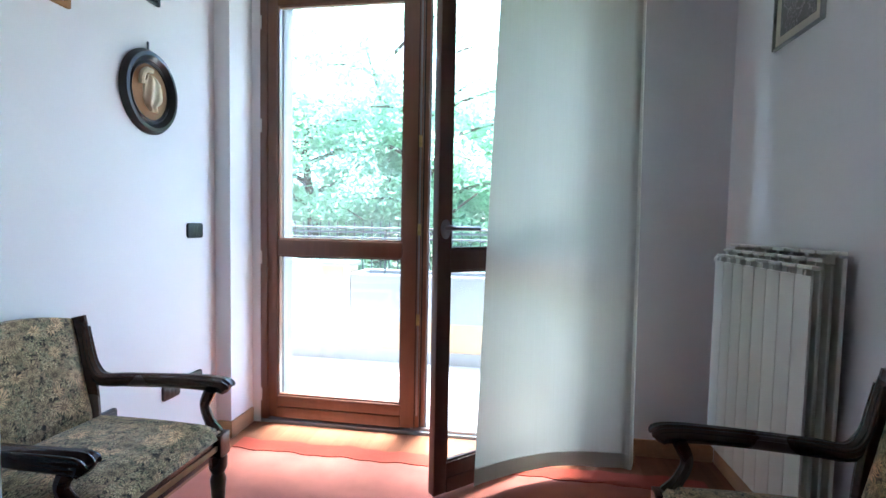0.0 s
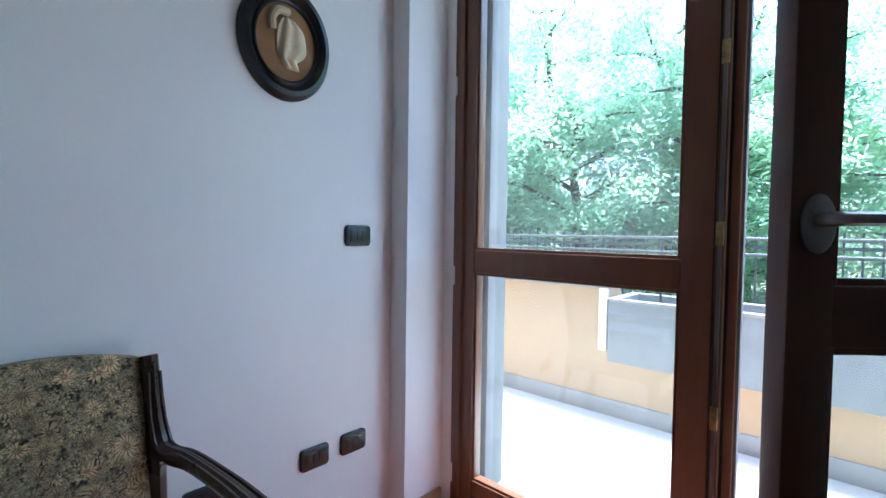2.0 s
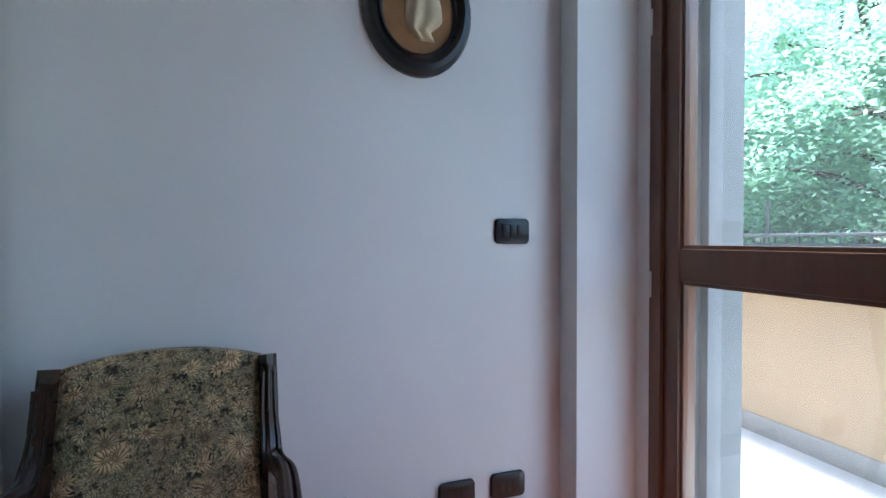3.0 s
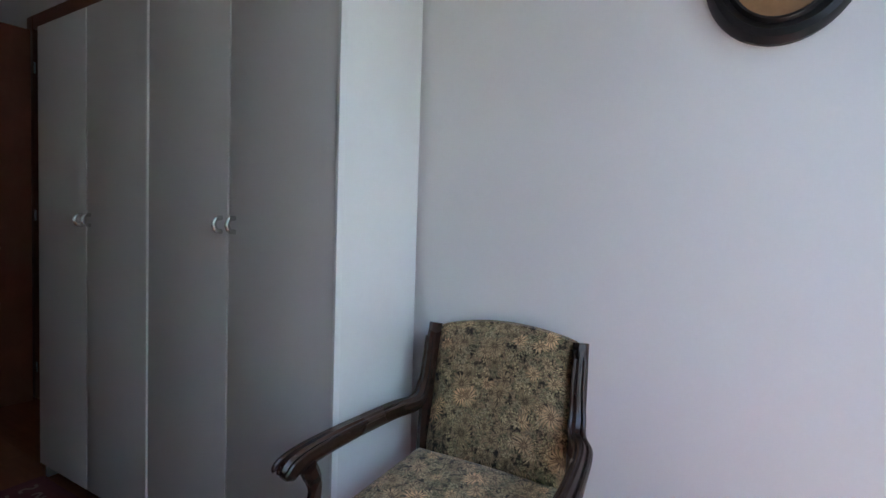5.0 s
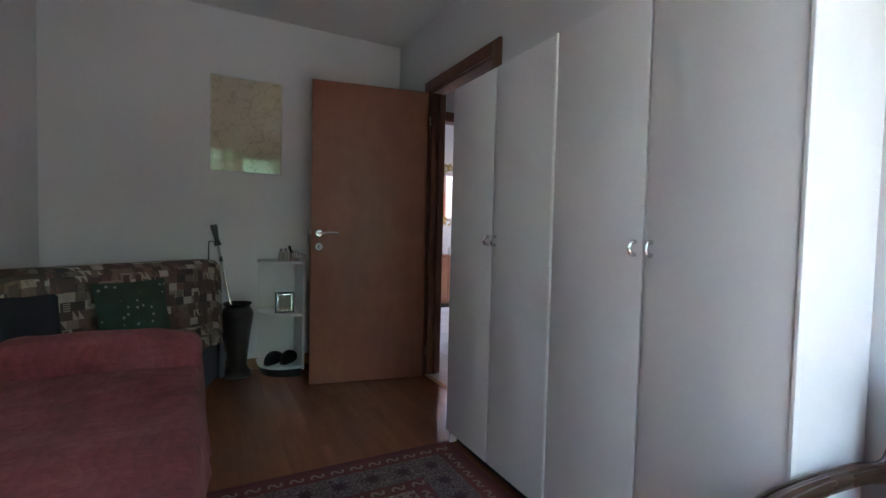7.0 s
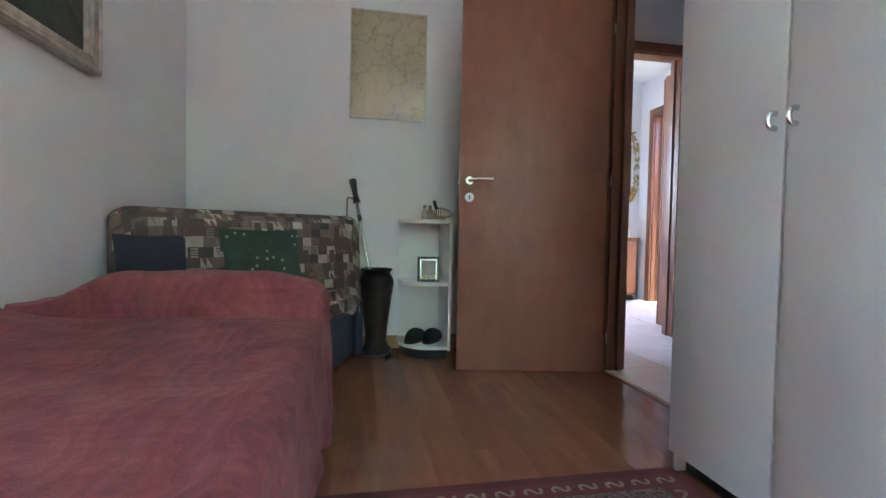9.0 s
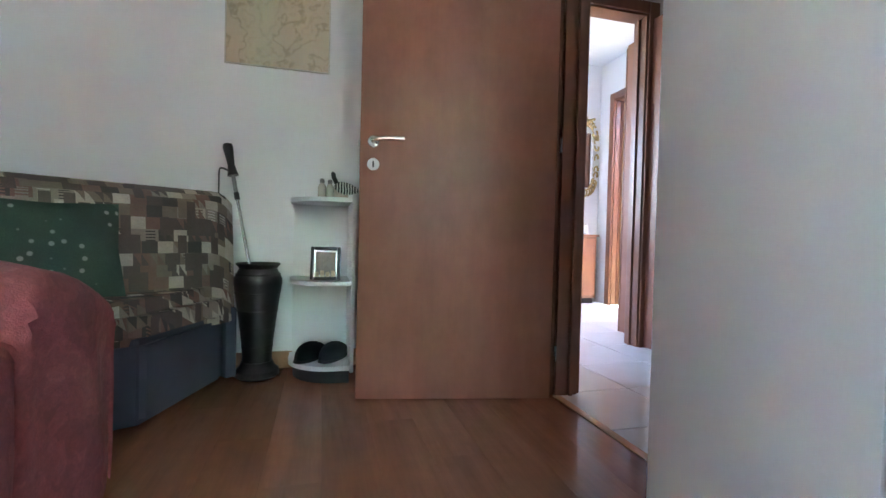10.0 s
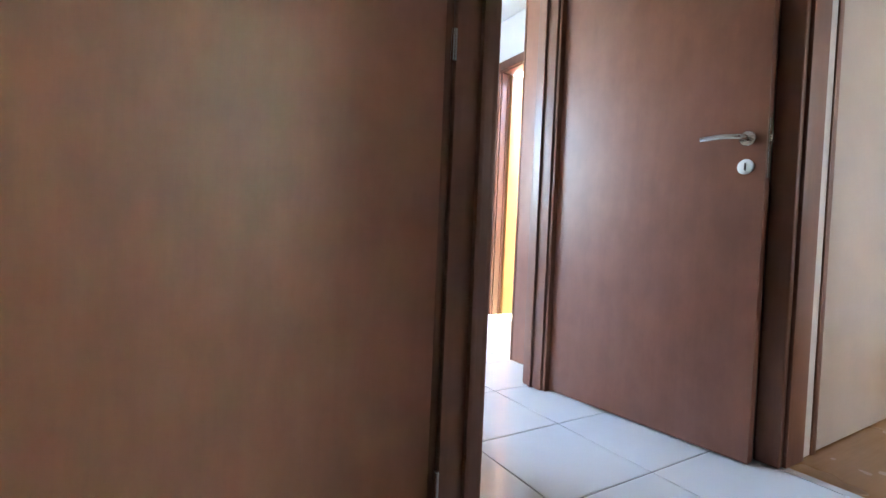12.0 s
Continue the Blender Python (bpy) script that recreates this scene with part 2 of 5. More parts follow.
        petal = ramp(nt, vo.outputs["Distance"], [(0.0, tone), (0.06, tone2), (0.10, tuple(k * 0.8 for k in tone2)), (0.18, tone), (0.30, tone), (0.42, tone2)])
        lines = math_node(nt, "MULTIPLY_ADD", sn.outputs[0], 0.5, 0.5)
        petal = mix(nt, 1.0, petal, ramp(nt, lines, [(0.10, (0.42, 0.42, 0.40)), (0.5, (1.0, 1.0, 1.0)), (0.95, (1.2, 1.18, 1.12))]), "MULTIPLY")
        pick = ramp(nt, vo.outputs["Color"], [(0.2, (0.55, 0.58, 0.52)), (0.5, (0.92, 0.92, 0.88)), (0.8, (1.25, 1.18, 1.08))])
        col = mix(nt, mask.outputs[0], col, mix(nt, 1.0, petal, pick, "MULTIPLY"))
    weave = noise_tex(nt, v, 380, 2)
    col = mix(nt, 0.55, col, ramp(nt, weave, [(0.3, (0.55,) * 3), (0.7, (1.15,) * 3)]), "MULTIPLY")
    depth = node(nt, "ShaderNodeGamma", Gamma=1.2)
    nt.links.new(col, depth.inputs[0])
    col = mix(nt, 1.0, depth.outputs[0], (2.25, 2.0, 1.76), "MULTIPLY")
    nt.links.new(col, b.inputs["Base Color"])
    bump(nt, b, weave, 0.5, 0.002)
    b.inputs["Sheen Weight"].default_value = 0.15
    return m


FLORAL = floral("floral_tapestry")


def patchwork(name):
    """Woven patchwork: rows of rectangles in browns, greys and cream, many with a smaller patch or a row of bars inside."""
    m, nt, b = material(name, 0.95)
    v = coords(nt, (1, 1, 1))
    sep = nt.nodes.new("ShaderNodeSeparateXYZ")
    nt.links.new(v, sep.inputs[0])
    across, down = sep.outputs[0], math_node(nt, "SUBTRACT", sep.outputs[2], sep.outputs[1])
    tones = [(0.0, (0.11, 0.085, 0.07)), (0.18, (0.21, 0.16, 0.12)), (0.34, (0.20, 0.125, 0.095)), (0.46, (0.50, 0.43, 0.34)), (0.60, (0.20, 0.115, 0.085)), (0.72, (0.075, 0.062, 0.055)), (0.82, (0.30, 0.25, 0.20)), (0.92, (0.56, 0.50, 0.42))]

    def tone(fac):
        r = nt.nodes.new("ShaderNodeValToRGB")
        r.color_ramp.interpolation = "CONSTANT"
        while len(r.color_ramp.elements) < len(tones):
            r.color_ramp.elements.new(0.5)
        for e, (p, c) in zip(r.color_ramp.elements, tones):
            e.position, e.color = p, (*c, 1)
        nt.links.new(fac, r.inputs[0])
        return r.outputs[0]

    def cells(sx, sy, seed):
        yy = math_node(nt, "MULTIPLY_ADD", down, sy, seed)
        row = math_node(nt, "FLOOR", yy)
        shift = nt.nodes.new("ShaderNodeTexWhiteNoise")
        shift.noise_dimensions = "1D"
        nt.links.new(row, shift.inputs["W"])
        xx = math_node(nt, "ADD", math_node(nt, "MULTIPLY", across, sx), math_node(nt, "MULTIPLY", shift.outputs["Value"], 3.0))
        cell = nt.nodes.new("ShaderNodeCombineXYZ")
        nt.links.new(math_node(nt, "FLOOR", xx), cell.inputs[0])
        nt.links.new(row, cell.inputs[1])
        cell.inputs[2].default_value = seed
        wn = nt.nodes.new("ShaderNodeTexWhiteNoise")
        wn.noise_dimensions = "3D"
        nt.links.new(cell.outputs[0], wn.inputs["Vector"])
        col = nt.nodes.new("ShaderNodeSeparateColor")
        nt.links.new(wn.outputs["Color"], col.inputs[0])
        return math_node(nt, "FRACT", xx), math_node(nt, "FRACT", yy), wn.outputs["Value"], col.outputs

    fx, fy, value, rgb = cells(18.0, 20.0, 0.3)
    base = tone(value)
    inx = math_node(nt, "LESS_THAN", math_node(nt, "ABSOLUTE", math_node(nt, "SUBTRACT", fx, 0.5)), 0.30)
    iny = math_node(nt, "LESS_THAN", math_node(nt, "ABSOLUTE", math_node(nt, "SUBTRACT", fy, 0.5)), 0.28)
    some = math_node(nt, "LESS_THAN", rgb[1], 0.45)
    inner = math_node(nt, "MULTIPLY", math_node(nt, "MULTIPLY", inx, iny), some)
    c = mix(nt, inner, base, tone(rgb[0]))
    bars = math_node(nt, "LESS_THAN", math_node(nt, "FRACT", math_node(nt, "MULTIPLY", fy, 4.0)), 0.5)
    barred = math_node(nt, "MULTIPLY", math_node(nt, "MULTIPLY", bars, inx), math_node(nt, "GREATER_THAN", rgb[1], 0.78))
    c = mix(nt, barred, c, tone(rgb[2]))
    slant = math_node(nt, "GREATER_THAN", math_node(nt, "FRACT", math_node(nt, "MULTIPLY", fx, 2.0)), fy)
    wedge = math_node(nt, "MULTIPLY", slant, math_node(nt, "LESS_THAN", rgb[2], 0.32))
    c = mix(nt, wedge, c, tone(math_node(nt, "FRACT", math_node(nt, "MULTIPLY", rgb[1], 7.0))))
    gx, gy, value2, rgb2 = cells(30.0, 13.0, 5.7)
    over = math_node(nt, "LESS_THAN", rgb2[0], 0.22)
    c = mix(nt, over, c, tone(value2))
    blur = noise_tex(nt, v, 18, 4)
    c = mix(nt, 0.5, c, ramp(nt, blur, [(0.3, (0.7,) * 3), (0.7, (1.1,) * 3)]), "MULTIPLY")
    weave = noise_tex(nt, v, 300, 2)
    c = mix(nt, 0.6, c, ramp(nt, weave, [(0.3, (0.6,) * 3), (0.7, (1.1,) * 3)]), "MULTIPLY")
    nt.links.new(c, b.inputs["Base Color"])
    bump(nt, b, weave, 0.4, 0.002)
    return m


PATCHWORK = patchwork("patchwork_fabric")


def bedspread(name):
    m, nt, b = material(name, 0.95)
    v = coords(nt)
    blot = noise_tex(nt, v, 7, 4, 0.65)
    streak = noise_tex(nt, coords(nt, (3, 26, 26)), 2.5, 4, 0.6)
    weave = noise_tex(nt, v, 260, 2)
    c = ramp(nt, blot, [(0.28, (0.19, 0.047, 0.052)), (0.5, (0.285, 0.073, 0.078)), (0.72, (0.36, 0.112, 0.113))])
    c = mix(nt, 0.6, c, ramp(nt, streak, [(0.3, (0.72, 0.7, 0.74)), (0.7, (1.1, 1.08, 1.05))]), "MULTIPLY")
    paisley = node(nt, "ShaderNodeTexWave", Scale=7.0, Distortion=16.0, Detail=4.0)
    nt.links.new(v, paisley.inputs["Vector"])
    c = mix(nt, 0.45, c, ramp(nt, paisley.outputs[0], [(0.30, (0.72, 0.70, 0.74)), (0.5, (1.0, 1.0, 1.0)), (0.62, (1.12, 1.1, 1.1)), (0.75, (0.92, 0.9, 0.9))]), "MULTIPLY")
    c = mix(nt, 0.4, c, ramp(nt, weave, [(0.3, (0.7,) * 3), (0.7, (1.1,) * 3)]), "MULTIPLY")
    nt.links.new(c, b.inputs["Base Color"])
    bump(nt, b, mix(nt, 0.5, paisley.outputs[0], weave), 0.5, 0.004)
    b.inputs["Sheen Weight"].default_value = 0.03
    return m


BEDSPREAD = bedspread("pink_red_bedspread")


def dotted(name, ground, dot, scale=16):
    m, nt, b = material(name, 0.95)
    v = coords(nt)
    vo = node(nt, "ShaderNodeTexVoronoi", Scale=float(scale), Randomness=0.5)
    nt.links.new(v, vo.inputs["Vector"])
    weave = noise_tex(nt, v, 250, 2)
    g = ramp(nt, noise_tex(nt, v, 9), [(0.3, tuple(k * 0.75 for k in ground)), (0.7, tuple(k * 1.2 for k in ground))])
    c = mix(nt, ramp(nt, vo.outputs["Distance"], [(0.15, (1, 1, 1)), (0.22, (0, 0, 0))]), g, dot)
    nt.links.new(mix(nt, 0.5, c, ramp(nt, weave, [(0.3, (0.6,) * 3), (0.7, (1.1,) * 3)]), "MULTIPLY"), b.inputs["Base Color"])
    bump(nt, b, weave, 0.4, 0.002)
    return m


GREEN_DOTS = dotted("green_dotted_cloth", (0.045, 0.085, 0.06), (0.34, 0.38, 0.33), 24)


def carpet_pile(name, lo, mid, hi, scale):
    """Knotted wool in two or three tones, broken into small floral motifs."""
    m, nt, b = material(name, 1.0)
    v = coords(nt)
    vo = node(nt, "ShaderNodeTexVoronoi", Scale=float(scale), Randomness=0.35)
    nt.links.new(v, vo.inputs["Vector"])
    fine = noise_tex(nt, v, scale * 2.4, 3, 0.7)
    s = nt.nodes.new("ShaderNodeMath")
    s.operation = "MULTIPLY_ADD"
    s.inputs[1].default_value = 0.9
    nt.links.new(vo.outputs["Distance"], s.inputs[0])
    nt.links.new(fine, s.inputs[2])
    c = ramp(nt, s.outputs[0], [(0.55, hi), (0.62, lo), (0.74, mid), (0.84, lo), (0.92, hi), (0.98, mid)])
    wool = noise_tex(nt, v, 420, 2)
    nt.links.new(mix(nt, 0.6, c, ramp(nt, wool, [(0.3, (0.6,) * 3), (0.7, (1.15,) * 3)]), "MULTIPLY"), b.inputs["Base Color"])
    bump(nt, b, wool, 0.6, 0.003)
    return m


RUG_EDGE = plain("rug_red_edge", (0.095, 0.018, 0.016), 1.0, vary=0.15, grain=420, relief=0.6)
MAT_RED = plain("mat_orange_red", (0.33, 0.050, 0.024), 1.0, vary=0.15, grain=320, relief=0.6)
MAT_CORAL = plain("mat_coral", (0.38, 0.125, 0.085), 1.0, vary=0.15, grain=320, relief=0.6)
RUG_SMALL = plain("rug_small_band", (0.12, 0.028, 0.024), 1.0, vary=0.2, grain=380, relief=0.5)
RUG_BAND = carpet_pile("rug_band", (0.095, 0.062, 0.055), (0.17, 0.125, 0.10), (0.035, 0.02, 0.024), 24)
RUG_FIELD = carpet_pile("rug_field", (0.20, 0.035, 0.024), (0.28, 0.17, 0.12), (0.07, 0.03, 0.035), 22)
RUG_CORNER = carpet_pile("rug_corner", (0.27, 0.205, 0.155), (0.12, 0.04, 0.034), (0.32, 0.25, 0.19), 20)


def leaf_material(name, lo, hi):
    m, nt, b = material(name, 0.85, 0.0, 0.15)
    g = nt.nodes.new("ShaderNodeNewGeometry")
    c = ramp(nt, g.outputs["Random Per Island"], [(0, lo), (1, hi)])
    nt.links.new(c, b.inputs["Base Color"])
    out = nt.nodes["Material Output"]
    tr, mx = nt.nodes.new("ShaderNodeBsdfTranslucent"), nt.nodes.new("ShaderNodeMixShader")
    mx.inputs[0].default_value = 0.62
    nt.links.new(ramp(nt, g.outputs["Random Per Island"], [(0, (0.44, 0.68, 0.48)), (1, (0.56, 0.79, 0.58))]), tr.inputs[0])
    nt.links.new(b.outputs[0], mx.inputs[1])
    nt.links.new(tr.outputs[0], mx.inputs[2])
    nt.links.new(mx.outputs[0], out.inputs[0])
    return m


LEAF = leaf_material("leaves", (0.15, 0.235, 0.15), (0.24, 0.33, 0.22))


def curtain_material():
    m, nt, b = material("curtain_cloth", 0.9)
    v = coords(nt, (1, 1, 1))
    w = noise_tex(nt, coords(nt, (60, 60, 1.0)), 3, 3)
    c = ramp(nt, w, [(0.3, (0.69, 0.67, 0.62)), (0.7, (0.715, 0.695, 0.65))])
    nt.links.new(c, b.inputs["Base Color"])
    out = nt.nodes["Material Output"]
    tr, mx = nt.nodes.new("ShaderNodeBsdfTranslucent"), nt.nodes.new("ShaderNodeMixShader")
    mx.inputs[0].default_value = 0.70
    nt.links.new(c, tr.inputs[0])
    nt.links.new(b.outputs[0], mx.inputs[1])
    nt.links.new(tr.outputs[0], mx.inputs[2])
    nt.links.new(mx.outputs[0], out.inputs[0])
    bump(nt, b, noise_tex(nt, v, 300, 2), 0.2, 0.001)
    return m


CURTAIN = curtain_material()


def print_material(name, paper, ink, scale=7.0, weight=0.5, coat=1.0):
    """A printed sheet: thin wandering lines of ink on paper."""
    m, nt, b = material(name, 0.7)
    v = coords(nt)
    n1 = noise_tex(nt, v, scale, 5, 0.55)
    n2 = noise_tex(nt, v, scale * 0.6, 3)
    line = ramp(nt, n1, [(0.465, (0, 0, 0)), (0.485, (1, 1, 1)), (0.505, (0, 0, 0)), (0.56, (0, 0, 0)), (0.575, (0.6,) * 3), (0.59, (0, 0, 0))])
    p = ramp(nt, n2, [(0.3, tuple(k * 0.88 for k in paper)), (0.7, tuple(min(1, k * 1.05) for k in paper))])
    f = nt.nodes.new("ShaderNodeMath")
    f.operation, f.inputs[1].default_value = "MULTIPLY", weight
    nt.links.new(line, f.inputs[0])
    nt.links.new(mix(nt, f.outputs[0], p, ink), b.inputs["Base Color"])
    b.inputs["Coat Weight"].default_value = coat
    b.inputs["Coat Roughness"].default_value = 0.03
    return m


MAP_PRINT = print_material("old_map", (0.62, 0.48, 0.32), (0.26, 0.18, 0.09), 6, 0.6)
GREY_PRINT = print_material("grey_print", (0.20, 0.20, 0.21), (0.5, 0.5, 0.5), 14, 0.8)
PHOTO = print_material("small_photo", (0.34, 0.32, 0.28), (0.16, 0.14, 0.12), 30, 0.5, 0.05)


def painting_material():
    """The misty warm grey ground of an oil painting, darker towards its foot."""
    m, nt, b = material("oil_painting", 0.4)
    v = coords(nt)
    sep = nt.nodes.new("ShaderNodeSeparateXYZ")
    nt.links.new(v, sep.inputs[0])
    rough = noise_tex(nt, v, 4.0, 6, 0.62)
    tilt = nt.nodes.new("ShaderNodeMath")
    tilt.operation, tilt.inputs[1].default_value = "MULTIPLY_ADD", 0.55
    nt.links.new(rough, tilt.inputs[0])
    nt.links.new(sep.outputs[2], tilt.inputs[2])
    slope = nt.nodes.new("ShaderNodeMath")
    slope.operation, slope.inputs[1].default_value = "MULTIPLY_ADD", 0.30
    nt.links.new(sep.outputs[0], slope.inputs[0])
    nt.links.new(tilt.outputs[0], slope.inputs[2])
    c = ramp(nt, slope.outputs[0], [(0.02, (0.055, 0.045, 0.037)), (0.16, (0.085, 0.07, 0.056)), (0.26, (0.13, 0.11, 0.09)), (0.36, (0.19, 0.17, 0.14)), (0.46, (0.14, 0.138, 0.122)), (0.60, (0.21, 0.195, 0.17))])
    dab = noise_tex(nt, v, 34, 4, 0.7)
    nt.links.new(mix(nt, 0.4, c, ramp(nt, dab, [(0.32, (0.45, 0.45, 0.45)), (0.6, (1.15, 1.12, 1.05))]), "MULTIPLY"), b.inputs["Base Color"])
    bump(nt, b, dab, 0.4, 0.003)
    return m


PAINTING = painting_material()


def zebra():
    m, nt, b = material("zebra_stripe", 0.5)
    w = node(nt, "ShaderNodeTexWave", Scale=26.0, Distortion=2.5)
    nt.links.new(coords(nt), w.inputs[0])
    nt.links.new(ramp(nt, w.outputs[0], [(0.45, (0.015, 0.014, 0.014)), (0.55, (0.62, 0.58, 0.52))]), b.inputs["Base Color"])
    return m


ZEBRA = zebra()


# ---- building helpers ----
def box(bm, x0, x1, y0, y1, z0, z1):
    vs = [bm.verts.new((x, y, z)) for x in (x0, x1) for y in (y0, y1) for z in (z0, z1)]
    for f in ((0, 1, 3, 2), (4, 6, 7, 5), (0, 4, 5, 1), (2, 3, 7, 6), (0, 2, 6, 4), (1, 5, 7, 3)):
        bm.faces.new([vs[i] for i in f])
    return vs


def boxed(*spans, bevel=0.0, segments=2):
    """A bmesh of boxes, all edges softened by bevel."""
    bm = bmesh.new()
    for s in spans:
        box(bm, *s)
    if bevel:
        bmesh.ops.bevel(bm, geom=bm.edges[:], offset=bevel, segments=segments, affect="EDGES", profile=0.6)
    return bm


def finish(name, bm, mat, smooth=True):
    bmesh.ops.recalc_face_normals(bm, faces=bm.faces[:])
    me = bpy.data.meshes.new(name)
    bm.to_mesh(me)
    bm.free()
    me.materials.append(mat)
    if smooth:
        me.shade_smooth()
        me.set_sharp_from_angle(angle=radians(35))
    return me


def part(name, bm, mat, parent, label="", at=None):
    ob = new(name, finish(name, bm, mat))
    ob.parent = parent
    if at is not None:
        ob.matrix_basis = at
    if label:
        tagged(ob, label)
    return ob


def structure(name, bm, mat, label=""):
    return tagged(new(name, finish(name, bm, mat)), label, kind="structure")


def thing(name, m, label, category, group="", kind=""):
    ob = new(name)
    ob.empty_display_size = 0.1
    ob.matrix_basis = m
    return tagged(ob, label, category, group, kind)


def sweep(points, radii, sides=10, squash=1.0, caps=True):
    """A tube along points with a radius at each."""
    bm = bmesh.new()
    pts = [Vector(p) for p in points]
    if isinstance(radii, (int, float)):
        radii = [radii] * len(pts)
    rings, side = [], None
    for i, p in enumerate(pts):
        way = (pts[min(i + 1, len(pts) - 1)] - pts[max(i - 1, 0)]).normalized()
        if side is None:
            side = way.cross(Vector((0, 0, 1)) if abs(way.z) < 0.9 else Vector((0, 1, 0))).normalized()
        side = (side - way * side.dot(way)).normalized()
        up = way.cross(side)
        rings.append([bm.verts.new(p + radii[i] * (math.cos(a) * side + squash * math.sin(a) * up)) for a in (2 * math.pi * k / sides for k in range(sides))])
    for a, b in zip(rings, rings[1:]):
        for k in range(sides):
            bm.faces.new((a[k], a[(k + 1) % sides], b[(k + 1) % sides], b[k]))
    if caps:
        bm.faces.new(rings[0][::-1])
        bm.faces.new(rings[-1])
    return bm


def lathe(profile, sides=24, cap=False):
    bm = bmesh.new()
    rings = [[bm.verts.new((r * math.cos(2 * math.pi * k / sides), r * math.sin(2 * math.pi * k / sides), z)) for k in range(sides)] for r, z in profile]
    for a, b in zip(rings, rings[1:]):
        for k in range(sides):
            bm.faces.new((a[k], a[(k + 1) % sides], b[(k + 1) % sides], b[k]))
    bm.faces.new(rings[0][::-1])
    if cap:
        bm.faces.new(rings[-1])
    return bm


def grid_sheet(nx, ny, where):
    """A sheet of nx by ny cells; where(u, v) gives the place."""
    bm = bmesh.new()
    vs = [[bm.verts.new(where(i / nx, j / ny)) for j in range(ny + 1)] for i in range(nx + 1)]
    for i in range(nx):
        for j in range(ny):
            bm.faces.new((vs[i][j], vs[i + 1][j], vs[i + 1][j + 1], vs[i][j + 1]))
    return bm


def thick(bm, depth):
    bmesh.ops.recalc_face_normals(bm, faces=bm.faces[:])
    bmesh.ops.solidify(bm, geom=bm.faces[:], thickness=depth)
    return bm


def arc(points, steps=6):
    """A smooth line through points (Catmull-Rom)."""
    p = [Vector(q) for q in points]
    p = [2 * p[0] - p[1]] + p + [2 * p[-1] - p[-2]]
    out = []
    for i in range(1, len(p) - 2):
        for k in range(steps):
            t = k / steps
            out.append(0.5 * (2 * p[i] + (p[i + 1] - p[i - 1]) * t + (2 * p[i - 1] - 5 * p[i] + 4 * p[i + 1] - p[i + 2]) * t * t + (3 * p[i] - 3 * p[i + 1] + p[i + 2] - p[i - 1]) * t ** 3))
    return out + [p[-2]]


# ---- the room ----
WX, EX, SY, NY, TOP = -1.26, 1.26, -2.285, 2.47, 2.665
SKEW = -1.02  # the east wall runs slightly askew
DOOR_S, DOOR_N, DOOR_H = -1.655, -0.80, 2.14

structure("wall_west", boxed((WX - 0.10, WX, SY - 0.12, DOOR_S, 0, TOP), (WX - 0.10, WX, DOOR_N, NY + 0.30, 0, TOP), (WX - 0.10, WX, DOOR_S, DOOR_N, DOOR_H, TOP)), PAINT)
structure("wall_corner_pier", boxed((WX, -1.175, 2.27, NY, 0, TOP)), PAINT)
structure("wall_north", boxed((-1.175, -1.128, NY, NY + 0.30, 0, TOP), (0.64, EX + 0.12, NY, NY + 0.30, 0, TOP), (-1.128, 0.64, NY, NY + 0.30, 2.42, TOP)), PAINT)
east_wall = structure("wall_east", boxed((0, 0.12, -0.10, NY - SY + 0.02, 0, TOP - 0.002)), PAINT)
east_wall.matrix_basis = pose(1.168, SY, 0, 0, 0, SKEW)


def east(y):
    """Where the face of the east wall stands at y."""
    return 1.168 - (y - SY) * math.tan(radians(SKEW))


structure("wall_south", boxed((WX, EX, SY - 0.12, SY, 0, TOP)), PAINT)
structure("ceiling", boxed((WX - 0.10, EX + 0.12, SY - 0.12, NY + 0.30, TOP, TOP + 0.15)), CEILING)
structure("baseboard_west", boxed((WX, WX + 0.012, DOOR_N + 0.08, 2.258, 0, 0.085), bevel=0.002), BASE_WOOD)
structure("baseboard_pier", boxed((WX + 0.012, -1.163, 2.258, 2.27, 0, 0.085), (-1.175, -1.163, 2.27, 2.46, 0, 0.085), bevel=0.002), BASE_WOOD)
structure("baseboard_north", boxed((0.66, EX - 0.02, NY - 0.012, NY, 0, 0.085), bevel=0.002), BASE_WOOD)
structure("baseboard_east", boxed((-0.012, 0.001, 0.012, NY - SY - 0.012, 0, 0.085), bevel=0.002), BASE_WOOD).matrix_basis = pose(1.168, SY, 0, 0, 0, SKEW)
structure("baseboard_south", boxed((WX, 1.15, SY, SY + 0.012, 0, 0.085), bevel=0.002), BASE_WOOD)


